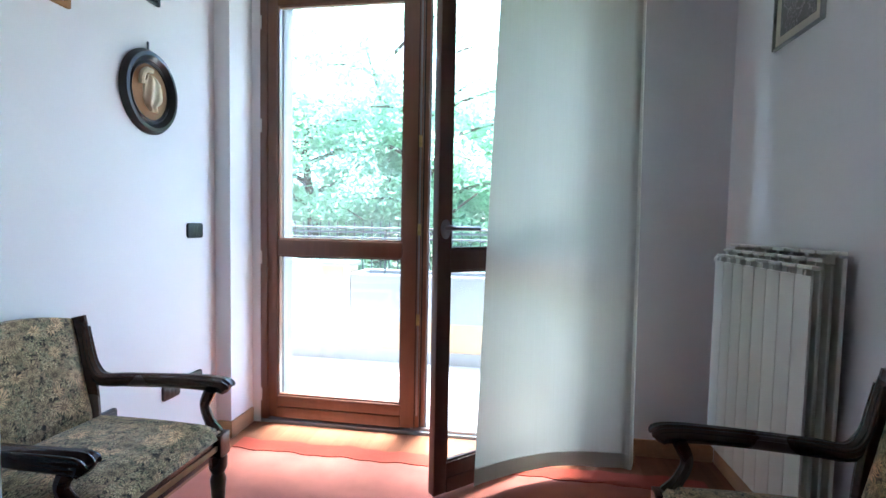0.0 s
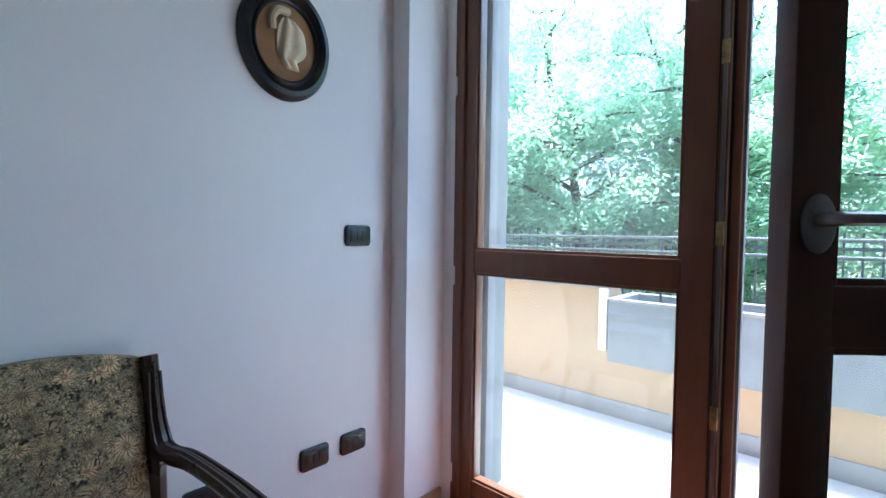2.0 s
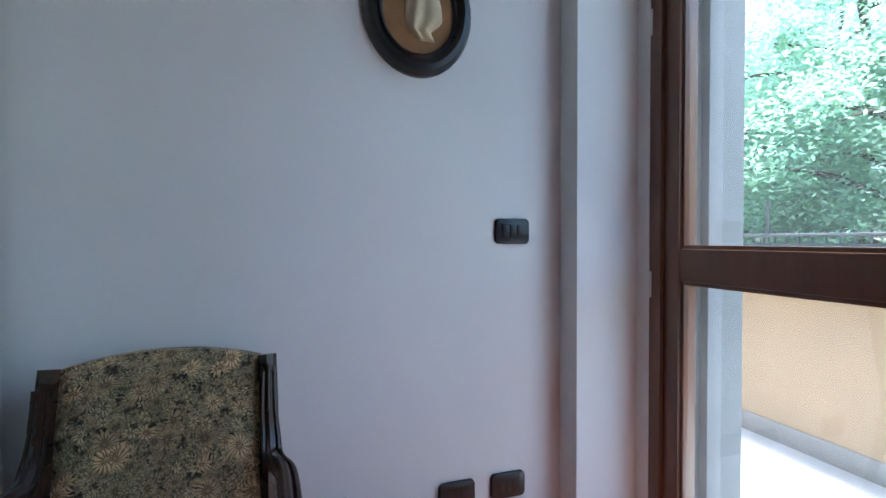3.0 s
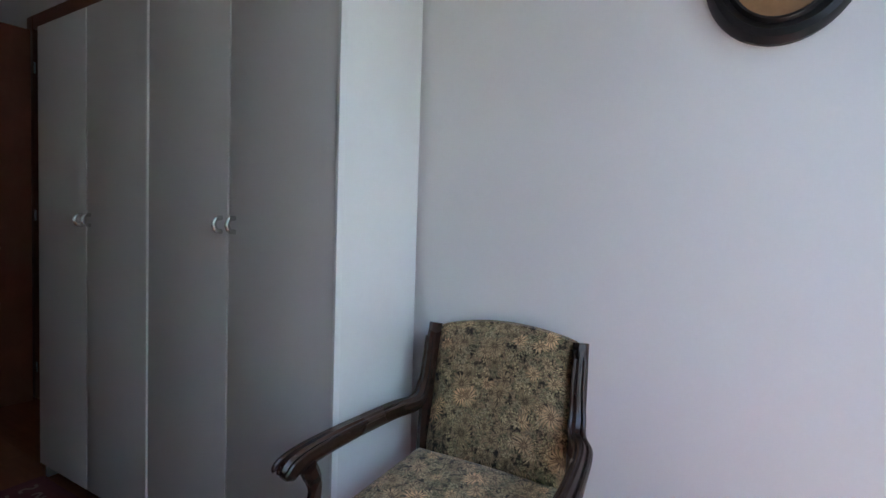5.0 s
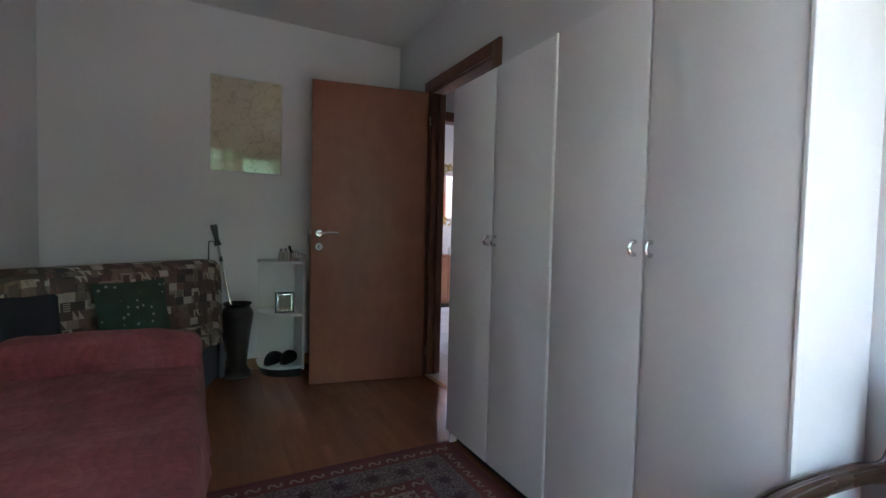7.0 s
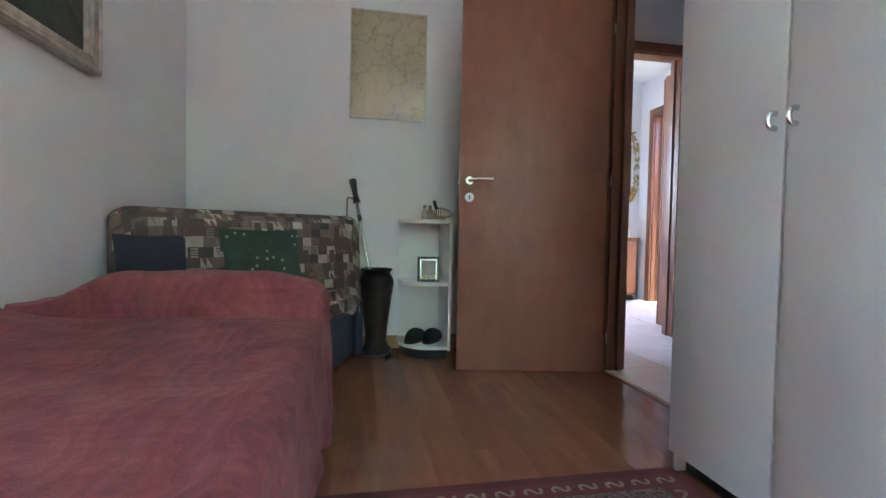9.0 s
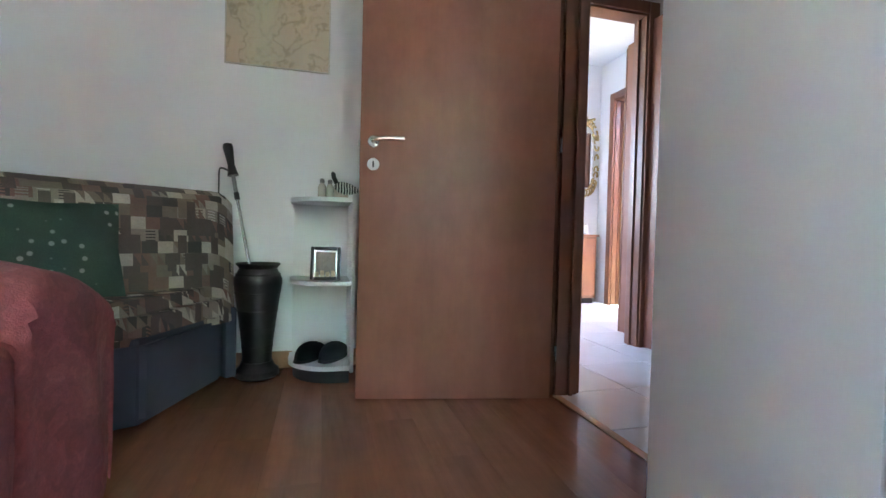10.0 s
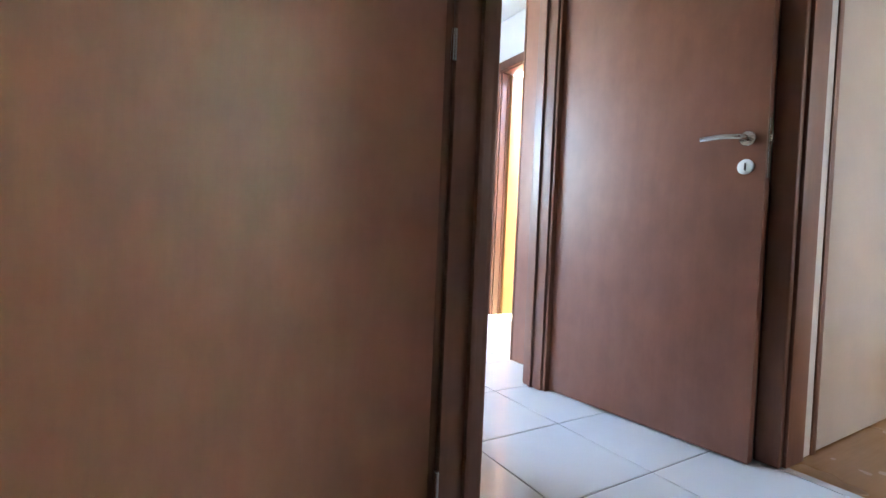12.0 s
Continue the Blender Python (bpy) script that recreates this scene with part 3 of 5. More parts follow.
def door_leaf(parent, width, height, swing, keyhole=True, inset=0.0):
    """A flush veneered leaf. Local x runs from the hinge to the free edge, y is its thickness, z up."""
    leaf = part("door_leaf", boxed((inset, width, -0.022, 0.022, 0.006, height), bevel=0.003), DOOR_WOOD, parent, "reddish brown wood veneer door leaf", at=swing)
    for side in (1, -1):
        x = width - 0.055
        y = side * 0.022
        h = [(x, y, 1.06), (x, y + side * 0.042, 1.06), (x - 0.02, y + side * 0.05, 1.062), (x - 0.06, y + side * 0.05, 1.066), (x - 0.125, y + side * 0.046, 1.066)]
        part("door_handle", sweep(arc(h, 5), 0.009, 10), STEEL, leaf, "satin steel lever handle")
        rose = lathe([(0.024, 0), (0.025, 0.004), (0.022, 0.008), (0.004, 0.009)], 24, True)
        part("handle_rose", rose, STEEL, leaf, at=pose(x, y, 1.06, -90 * side))
        if keyhole:
            esc = lathe([(0.024, 0), (0.025, 0.004), (0.022, 0.006), (0.004, 0.007)], 24, True)
            part("keyhole_plate", esc, WHITE, leaf, "round pale keyhole plate", at=pose(x, y, 0.968, -90 * side))
            part("keyhole", boxed((x - 0.003, x + 0.003, y + side * 0.0065, y + side * 0.0085, 0.955, 0.98), bevel=0.001), DARK, leaf)
    for z in (0.2, 1.075, 1.9):
        part("hinge", boxed((-0.008, 0.002, 0.022, 0.034, z - 0.032, z + 0.032), bevel=0.003), STEEL, leaf)
    part("latch_plate", boxed((width, width + 0.0025, -0.011, 0.011, 0.93, 1.12), (width, width + 0.009, -0.007, 0.007, 1.045, 1.07), bevel=0.001), STEEL, leaf)
    return leaf


def door_frame(parent, a, b, h, depth, face=0.022, wide=0.08, stop=True):
    """Frame of a doorway running from a to b along local y; local x spans the wall from -depth to 0."""
    part("jamb", boxed((-depth, 0, a, a + 0.022, 0, h), bevel=0.002), TRIM_WOOD, parent)
    part("jamb", boxed((-depth, 0, b - 0.022, b, 0, h), bevel=0.002), TRIM_WOOD, parent)
    part("head_jamb", boxed((-depth, 0, a + 0.022, b - 0.022, h - 0.022, h), bevel=0.002), TRIM_WOOD, parent)
    for x0, x1 in ((0, face), (-depth - face, -depth)):
        part("architrave", boxed((x0, x1, a - wide + 0.012, a + 0.012, 0, h + wide - 0.012), bevel=0.006, segments=3), TRIM_WOOD, parent)
        part("architrave", boxed((x0, x1, b - 0.012, b + wide - 0.012, 0, h + wide - 0.012), bevel=0.006, segments=3), TRIM_WOOD, parent)
        part("head_architrave", boxed((x0, x1, a + 0.012, b - 0.012, h - 0.012, h + wide - 0.012), bevel=0.006, segments=3), TRIM_WOOD, parent)
    if stop:
        part("door_stop", boxed((-0.075, -0.06, a + 0.022, a + 0.034, 0, h - 0.022), (-0.075, -0.06, b - 0.034, b - 0.022, 0, h - 0.022), bevel=0.001), TRIM_WOOD, parent)


door_1 = thing("door_1", pose(0, 0, 0), "reddish brown wooden door standing open into the bedroom", "door", kind="structure")
door_1.matrix_basis = pose(WX, 0, 0)
door_frame(door_1, DOOR_S, DOOR_N, DOOR_H, 0.10, 0.022)
door_leaf(door_1, 0.828, 2.105, pose(0.034, -1.612, 0, 0, 0, -10.3), inset=0.012)

# ---- balcony door ----
window_1 = thing("window_1", pose(0, NY, 0), "brown wooden glazed balcony door with one leaf open inward", "balcony door", kind="structure")
part("window_frame", boxed((-1.128, -1.087, 0.0, 0.075, 0.02, 2.42), (0.60, 0.64, 0.0, 0.075, 0.02, 2.42), (-1.087, 0.60, 0.0, 0.075, 2.36, 2.42), bevel=0.004), WINDOW_WOOD, window_1)
part("window_sill", boxed((-1.128, 0.64, 0.0, 0.30, -0.02, 0.018), bevel=0.004), CONCRETE, window_1, "grey stone threshold")
part("track", boxed((-0.27, 0.60, 0.012, 0.03, 0.018, 0.034), (-0.27, 0.60, 0.045, 0.063, 0.018, 0.03), bevel=0.002), PEWTER, window_1, "dark metal floor track")
for x0, x1 in ((-1.128, -1.090), (0.603, 0.64)):
    part("outer_reveal", boxed((x0, x1, 0.0765, 0.30, 0.019, 2.42), bevel=0.002), OUTER_GREY, window_1, "grey plaster outer reveal")
part("shutter_guide", boxed((-1.089, -1.062, 0.14, 0.19, 0.019, 2.42), (0.575, 0.602, 0.14, 0.19, 0.019, 2.42), bevel=0.003), GREY_BASE, window_1, "grey shutter guide")


def casement(width, m, wood_mat, st, deep, handle=False, astragal=False):
    """A glazed leaf. Local x from the hinge to the free edge, y outward, z up."""
    top, z0 = 2.37, 0.028
    leaf = part("sash", boxed((0, st, 0, deep, z0, top), (width - st, width, 0, deep, z0, top), (st, width - st, 0.002, deep - 0.002, 0.09, 0.152), (st, width - st, 0.002, deep - 0.002, 0.945, 1.029), (st, width - st, 0.002, deep - 0.002, top - 0.08, top), bevel=0.005), wood_mat, window_1, at=m)
    part("bottom_rail", boxed((st, width - st, -0.004, deep - 0.002, z0, 0.088), bevel=0.006), wood_mat, leaf)
    for z_a, z_b in ((0.152, 0.945), (1.029, top - 0.08)):
        pane = part("pane", boxed((st - 0.005, width - st + 0.005, 0.026, 0.032, z_a - 0.005, z_b + 0.005)), GLASS, leaf, "clear window glass")
        pane.visible_shadow = False
        part("glazing_bead", boxed((st, st + 0.01, 0.008, 0.024, z_a, z_b), (width - st - 0.01, width - st, 0.008, 0.024, z_a, z_b), (st + 0.01, width - st - 0.01, 0.008, 0.024, z_a, z_a + 0.01), (st + 0.01, width - st - 0.01, 0.008, 0.024, z_b - 0.01, z_b), bevel=0.002), wood_mat, leaf)
    for z in (0.16, 0.93, 1.65, 2.2):
        part("hinge", sweep([(-0.006, -0.008, z - 0.036), (-0.006, -0.008, z + 0.036)], 0.0075, 10), ENAMEL, leaf, "small pale hinge")
    if astragal:
        part("astragal", boxed((width, width + 0.022, 0.004, 0.05, z0, top), (width + 0.022, width + 0.05, 0.022, 0.058, z0, top), bevel=0.004), wood_mat, leaf)
        part("groove", boxed((width - 0.003, width + 0.001, -0.0015, 0.003, z0, top)), DARK, leaf, "dark joint")
        part("weather_seal", boxed((width + 0.023, width + 0.030, 0.0175, 0.0219, z0, top)), DARK, leaf, "dark rubber seal")
        part("edge_strip", boxed((width + 0.0505, width + 0.058, 0.032, 0.058, z0, top), bevel=0.001), OUTER_GREY, leaf, "grey edge strip")
        part("lock_strip", boxed((width + 0.006, width + 0.016, -0.001, 0.004, 0.1, top - 0.05)), PEWTER, leaf)
        for z in (0.62, 1.1, 1.56):
            part("striker", boxed((width + 0.002, width + 0.02, -0.004, 0.004, z - 0.03, z + 0.03), bevel=0.002), BRASS, leaf)
    if handle:
        x, z = width - 0.034, 1.115
        plate = lathe([(0.022, 0), (0.023, 0.005), (0.019, 0.009), (0.004, 0.010)], 24, True)
        for v in plate.verts:
            v.co.y *= 1.7
        part("handle_plate", plate, PEWTER, leaf, "oval pewter handle plate", at=pose(x, 0, z - 0.005, 90))
        part("window_handle", sweep(arc([(x, 0, z), (x, -0.045, z), (x - 0.02, -0.055, z), (x - 0.08, -0.057, z), (x - 0.13, -0.052, z)], 5), [0.011] * 5 + [0.01] * 16, 10, 0.9), PEWTER, leaf, "dark metal lever handle")
    return leaf


casement(0.87, pose(-1.117, 0.013, 0), WINDOW_WOOD, 0.08, 0.06, astragal=True)
HINGE = (0.60, -0.005)
SWING = 42.0
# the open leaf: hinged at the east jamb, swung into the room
casement(0.86, pose(HINGE[0], HINGE[1], 0, 0, 0, 180 + SWING) @ Matrix.Diagonal((1, -1, 1, 1)), BACKLIT_FRAME, 0.062, 0.042, handle=True)


def curtain_at(u, v):
    x0, x1 = 0.12 + 0.075 * v, 0.82 - 0.02 * v
    x = x0 + (x1 - x0) * u
    lean = 2.445 - (0.60 - x) * 0.90
    free = 2.275 + 0.02 * v
    y = 0.5 * (lean + free - math.sqrt((lean - free) ** 2 + 0.03)) - 0.03
    y += 0.0035 * math.sin(u * 13) + 0.0012 * math.sin(u * 31 + 2 * v) - 0.01 * (1 - v)
    y -= 0.016 * math.exp(-((u - 0.955) / 0.022) ** 2)
    if u > 0.97:
        y += 0.05 * (u - 0.97) / 0.03
    return (x, y, 0.06 + 2.56 * v)


curtain = thing("curtain", pose(0, 0, 0), "off-white cloth curtain panel hanging in front of the open leaf", "curtain")
part("cloth", thick(grid_sheet(60, 24, curtain_at), 0.002), CURTAIN, curtain)
part("hem", thick(grid_sheet(60, 2, lambda u, v: tuple(Vector(curtain_at(u, 0.026 * v)) + Vector((0, -0.0025, 0)))), 0.002), CURTAIN, curtain)
part("curtain_rail", boxed((-1.15, 1.1, 2.25, 2.28, 2.62, TOP), bevel=0.003), WHITE, curtain, "white ceiling rail")

# ---- radiator ----
radiator = thing("radiator", pose(1.211, 1.60, 0.012), "cream enamel column radiator on the wall", "radiator")
for k in range(8):
    y = 0.08 * k
    el = part("radiator_element", boxed((-0.088, -0.012, y + 0.036, y + 0.044, 0.19, 1.012), bevel=0.002, segments=1), ENAMEL, radiator)
    part("front_plate", boxed((-0.096, -0.0875, y + 0.0012, y + 0.0788, 0.19, 0.985), bevel=0.003), ENAMEL, el)
    part("rear_plate", boxed((-0.0125, 0.0, y + 0.004, y + 0.076, 0.19, 1.04), bevel=0.002, segments=1), ENAMEL, el)
    part("fin", boxed((-0.07, -0.063, y + 0.006, y + 0.074, 0.2, 1.0), bevel=0.002, segments=1), ENAMEL, el)
    part("fin", boxed((-0.04, -0.034, y + 0.006, y + 0.074, 0.2, 1.02), bevel=0.002, segments=1), ENAMEL, el)
    for x0, x1, z in ((-0.094, -0.066, 1.004), (-0.068, -0.038, 1.026), (-0.042, 0.0, 1.048)):
        part("top_louvre", boxed((x0, x1, y + 0.003, y + 0.077, z, z + 0.011), bevel=0.004), ENAMEL, el)
        part("louvre_web", boxed((x0 + 0.004, x1 - 0.004, y + 0.037, y + 0.043, z - 0.028, z + 0.001)), ENAMEL, el)
part("collector", sweep([(-0.05, 0.03, 0.985), (-0.05, 0.66, 0.985)], 0.017, 12), ENAMEL, radiator)
part("collector", sweep([(-0.05, 0.03, 0.24), (-0.05, 0.66, 0.24)], 0.017, 12), ENAMEL, radiator)
part("valve", sweep([(-0.05, 0.66, 0.985), (-0.05, 0.68, 0.985), (-0.05, 0.685, 0.985), (-0.05, 0.72, 0.985), (-0.05, 0.725, 0.985)], [0.014, 0.014, 0.021, 0.019, 0.008], 14), WHITE, radiator, "white thermostat valve")
for y in (0.15, 0.47):
    part("wall_bracket", boxed((-0.05, 0.0301, y, y + 0.02, 0.95, 0.97)), ENAMEL, radiator)

# ---- wardrobe: two units side by side ----
def wardrobe_unit(y0, y1):
    w = y1 - y0
    u = thing("wardrobe", pose(-1.241, y0, 0), "pale grey two-door laminate wardrobe against the wall", "wardrobe", "wardrobe units")
    part("side_panel", boxed((0, 0.345, 0.002, 0.020, 0.0, 1.812), bevel=0.0015), WARDROBE_EDGE, u, "white side panel")
    part("side_panel", boxed((0, 0.345, w - 0.020, w - 0.002, 0.0, 1.812), bevel=0.0015), WARDROBE_EDGE, u, "white side panel")
    part("top_panel", boxed((0, 0.345, 0.020, w - 0.020, 1.78, 1.812), bevel=0.0015), WARDROBE_EDGE, u)
    part("bottom_panel", boxed((0, 0.345, 0.020, w - 0.020, 0.07, 0.088)), WARDROBE_EDGE, u)
    part("back_panel", boxed((0, 0.006, 0.020, w - 0.020, 0.088, 1.792)), WARDROBE_EDGE, u)
    part("plinth", boxed((0.295, 0.31, 0.020, w - 0.020, 0.0, 0.07)), DARK, u, "recessed dark plinth")
    mid = w / 2
    for a, b, knob in ((0.003, mid - 0.0032, mid - 0.028), (mid + 0.0032, w - 0.003, mid + 0.028)):
        d = part("door", boxed((0.347, 0.365, a, b, 0.066, 1.809), bevel=0.0025), WARDROBE, u)
        ring_line = arc([(0.365, knob, 1.040), (0.381, knob, 1.043), (0.389, knob, 1.059), (0.381, knob, 1.075), (0.365, knob, 1.078)], 5)
        part("handle", sweep(ring_line, 0.0058, 10, 1.2), STEEL, d, "chrome bow handle")
    part("edge_strip", boxed((0.347, 0.3685, w - 0.0028, w + 0.006, 0.066, 1.812), bevel=0.001), WARDROBE_EDGE, u, "white edge strip")
    return u


wardrobe_unit(-0.592, 0.168)
wardrobe_unit(0.1755, 0.958)


# ---- armchairs ----
def armchair(m, label):
    """Faces local +x; the back stands at x = 0; y from -0.25 to 0.25."""
    c = thing("armchair", m, label, "armchair", "armchairs by the balcony door")
    for s in (-1, 1):
        y0 = 0.222 * s
        yo = 0.262 * s
        leg = sweep(arc([(-0.055, y0 * 0.92, 0.0), (-0.015, y0 * 0.95, 0.18), (0.03, y0, 0.36), (0.035, y0, 0.47), (0.012, y0, 0.64), (-0.012, y0 * 0.98, 0.765)], 5), [0.016] * 8 + [0.021] * 18, 8)
        part("back_leg", leg, CHAIR_WOOD, c)
        front = lathe([(0.012, 0), (0.016, 0.02), (0.014, 0.04), (0.024, 0.22), (0.027, 0.25), (0.020, 0.27), (0.030, 0.29), (0.030, 0.33)], 12, True)
        part("front_leg", front, CHAIR_WOOD, c, at=pose(0.50, 0.245 * s, 0))
        part("front_block", boxed((0.472, 0.528, 0.245 * s - 0.028, 0.245 * s + 0.028, 0.33, 0.405), bevel=0.005), CHAIR_WOOD, c)
        sup = sweep(arc([(0.492, 0.247 * s, 0.40), (0.462, 0.252 * s, 0.44), (0.44, yo, 0.485), (0.462, yo, 0.535)], 5), [0.024, 0.022, 0.02, 0.018, 0.017, 0.016, 0.016, 0.016, 0.016, 0.016, 0.017, 0.018, 0.019, 0.02, 0.02, 0.02], 8)
        part("arm_support", sup, CHAIR_WOOD, c)
        rail = arc([(-0.004, y0, 0.745), (0.012, y0, 0.662), (0.024, y0 * 1.02, 0.598), (0.058, y0 * 1.05, 0.556), (0.13, yo, 0.548), (0.30, yo * 1.05, 0.551), (0.44, yo * 1.05, 0.553), (0.505, yo * 1.03, 0.549), (0.524, yo * 1.03, 0.536)], 5)
        radius = [0.018 + 0.007 * min(1, i / 12) + 0.006 * max(0, (i - 24) / 11) for i in range(len(rail))]
        radius[-3:] = [radius[-4] * 0.95, radius[-4] * 0.8, radius[-4] * 0.45]
        arm = part("armrest", sweep(rail, radius, 10, 0.72), CHAIR_WOOD, c)
        for g in (-0.66, 0.0, 0.66):
            groove = []
            for i in range(1, len(rail) - 1):
                way = (rail[i + 1] - rail[i - 1]).normalized()
                out = way.cross(Vector((0, 1, 0)))
                groove.append(rail[i] + Vector((0, g * radius[i], 0)) + out * (0.74 - 0.28 * abs(g)) * radius[i])
            part("bead", sweep(groove, 0.0062, 8), CHAIR_WOOD, arm)
    part("seat_rail", boxed((0.02, 0.50, -0.262, -0.238, 0.335, 0.395), (0.02, 0.50, 0.238, 0.262, 0.335, 0.395), (0.485, 0.512, -0.238, 0.238, 0.335, 0.395), (0.02, 0.045, -0.238, 0.238, 0.335, 0.395), bevel=0.004), CHAIR_WOOD, c)

    def seat(u, v):
        x, y = 0.035 + 0.485 * u, -0.258 + 0.516 * v
        e = min(1, 5 * min(u, 1 - u, v, 1 - v))
        return (x, y, 0.393 + 0.062 * (1 - (1 - e) ** 2.2) + 0.012 * math.sin(math.pi * u) * math.sin(math.pi * v))

    cushion = grid_sheet(22, 22, seat)
    part("seat", cushion, FLORAL, c, "floral tapestry seat")
    trim = boxed((0.5125, 0.518, -0.245, 0.245, 0.355, 0.372), (0.03, 0.47, 0.2625, 0.268, 0.355, 0.372), (0.03, 0.47, -0.268, -0.2625, 0.355, 0.372), bevel=0.002)
    part("gimp_braid", trim, TAN, c, "beaded braid along the seat edge")

    def back(face):
        def at(u, v):
            y = -0.206 + 0.412 * u
            top = 0.758 + 0.028 * math.sin(math.pi * u) ** 0.8
            z = 0.405 + (top - 0.405) * v
            lean = 0.035 - 0.075 * max(0, (z - 0.45)) / 0.33
            e = min(1, 6 * min(u, 1 - u, v, 1 - v))
            puff = 0.022 * (1 - (1 - e) ** 2)
            return (lean + (0.012 + puff if face > 0 else -0.012 - 0.3 * puff), y, z)
        return at

    bm = grid_sheet(22, 22, back(1))
    rear = grid_sheet(22, 22, back(-1))
    tmp = bpy.data.meshes.new("tmp")
    rear.to_mesh(tmp)
    rear.free()
    bm.from_mesh(tmp)
    bpy.data.meshes.remove(tmp)
    bmesh.ops.bridge_loops(bm, edges=[e for e in bm.edges if e.is_boundary])
    part("backrest", bm, FLORAL, c, "floral tapestry backrest with an arched top")
    return c


CHAIR_SIZE = Matrix.Diagonal((0.975, 0.955, 1.035, 1))
armchair(pose(-1.198, 1.260, 0) @ CHAIR_SIZE, "dark carved wooden armchair with olive floral tapestry beside the wardrobe")
armchair(pose(1.16, 1.165, 0, 0, 0, 180) @ CHAIR_SIZE, "dark carved wooden armchair with olive floral tapestry before the radiator")

# ---- rug ----
rug = thing("rug", pose(0, 0, 0.001), "red patterned oriental rug lying on the parquet", "rug")
RX0, RX1, RY0, RY1 = -0.885, 0.92, -0.585, 1.46


def ring(d0, d1, z0, z1):
    a, b = (RX0 + d0, RX1 - d0, RY0 + d0, RY1 - d0), (RX0 + d1, RX1 - d1, RY0 + d1, RY1 - d1)
    bm = bmesh.new()
    loops = [[bm.verts.new((q[i], q[j], z)) for i, j in ((0, 2), (1, 2), (1, 3), (0, 3))] for q, z in ((a, z0), (a, z1), (b, z1), (b, z0))]
    for m in range(4):
        lo, hi = loops[m], loops[(m + 1) % 4]
        for k in range(4):
            bm.faces.new((lo[k], lo[(k + 1) % 4], hi[(k + 1) % 4], hi[k]))
    return bm


part("edge", ring(0, 0.035, 0.0, 0.0075), RUG_EDGE, rug, "plain red edge")
part("outer_band", ring(0.035, 0.11, 0.0, 0.0085), RUG_SMALL, rug, "red band with cream scrolls")
part("band", ring(0.11, 0.27, 0.0, 0.0085), RUG_BAND, rug, "greyish band with dark motifs")
part("inner_band", ring(0.27, 0.345, 0.0, 0.0085), RUG_SMALL, rug, "red band with cream scrolls")
fx0, fx1, fy0, fy1 = RX0 + 0.345, RX1 - 0.345, RY0 + 0.345, RY1 - 0.345
part("field", boxed((fx0, fx1, fy0, fy1, 0.0, 0.0075)), RUG_FIELD, rug, "dark red field with motifs")
for cx, sx in ((fx0, 1), (fx1, -1)):
    for cy, sy in ((fy0, 1), (fy1, -1)):
        bm = bmesh.new()
        outline = [(cx, cy), (cx + sx * 0.46, cy), (cx + sx * 0.34, cy + sy * 0.16), (cx + sx * 0.18, cy + sy * 0.24), (cx + sx * 0.12, cy + sy * 0.46), (cx, cy + sy * 0.62)]
        f = bm.faces.new([bm.verts.new((x, y, 0.0076)) for x, y in outline])
        ext = bmesh.ops.extrude_face_region(bm, geom=[f])
        bmesh.ops.translate(bm, verts=[g for g in ext["geom"] if isinstance(g, bmesh.types.BMVert)], vec=(0, 0, 0.0012))
        part("corner_piece", bm, RUG_CORNER, rug, "beige patterned corner")

scroll = finish("scroll_motif", sweep(arc([(-0.028, -0.008, 0), (-0.022, 0.010, 0), (-0.006, 0.012, 0), (0.006, -0.012, 0), (0.022, -0.010, 0), (0.028, 0.008, 0)], 3), 0.0055, 6, 0.12), plain("cream_wool", (0.24, 0.165, 0.125), 1.0, vary=0.2, grain=400))
rosette_bm = bmesh.new()
tips = [rosette_bm.verts.new(((0.042 if k % 2 else 0.022) * math.cos(k * math.pi / 8), (0.042 if k % 2 else 0.022) * math.sin(k * math.pi / 8), 0.0)) for k in range(16)]
hub = rosette_bm.verts.new((0, 0, 0.0012))
for k in range(16):
    rosette_bm.faces.new((tips[k], tips[(k + 1) % 16], hub))
rosette = finish("rosette_motif", rosette_bm, plain("maroon_wool", (0.055, 0.022, 0.025), 1.0, vary=0.3, grain=400))


def along_ring(d, step):
    """Places with a heading along the ring at distance d from the rug's edge."""
    x0, x1, y0, y1 = RX0 + d, RX1 - d, RY0 + d, RY1 - d
    out = []
    for ax, ay, bx, by, turn in ((x0, y0, x1, y0, 0), (x1, y0, x1, y1, 90), (x1, y1, x0, y1, 180), (x0, y1, x0, y0, 270)):
        n = int(math.hypot(bx - ax, by - ay) / step)
        out += [(ax + (bx - ax) * k / n, ay + (by - ay) * k / n, turn) for k in range(n)]
    return out


for d in (0.0725, 0.3075):
    for x, y, turn in along_ring(d, 0.085):
        o = new("scroll_motif", scroll)
        o.parent = rug
        o.matrix_basis = pose(x, y, 0.0090, 0, 0, turn + 12)
for x, y, turn in along_ring(0.19, 0.135):
    o = new("rosette_motif", rosette)
    o.parent = rug
    o.matrix_basis = pose(x, y, 0.0088, 0, 0, turn)

mat = thing("floor_mat", pose(0, 0, 0.001), "plain orange-red woven mat before the balcony door", "mat")


def mat_edge(u, v):
    x = -1.10 + 2.22 * u
    y = 2.258 - 0.10 * v + 0.006 * math.sin(x * 21) + 0.004 * math.sin(x * 47 + 1)
    return (x, y, 0.004 + 0.004 * max(0, math.sin(x * 9)) * (1 - v))


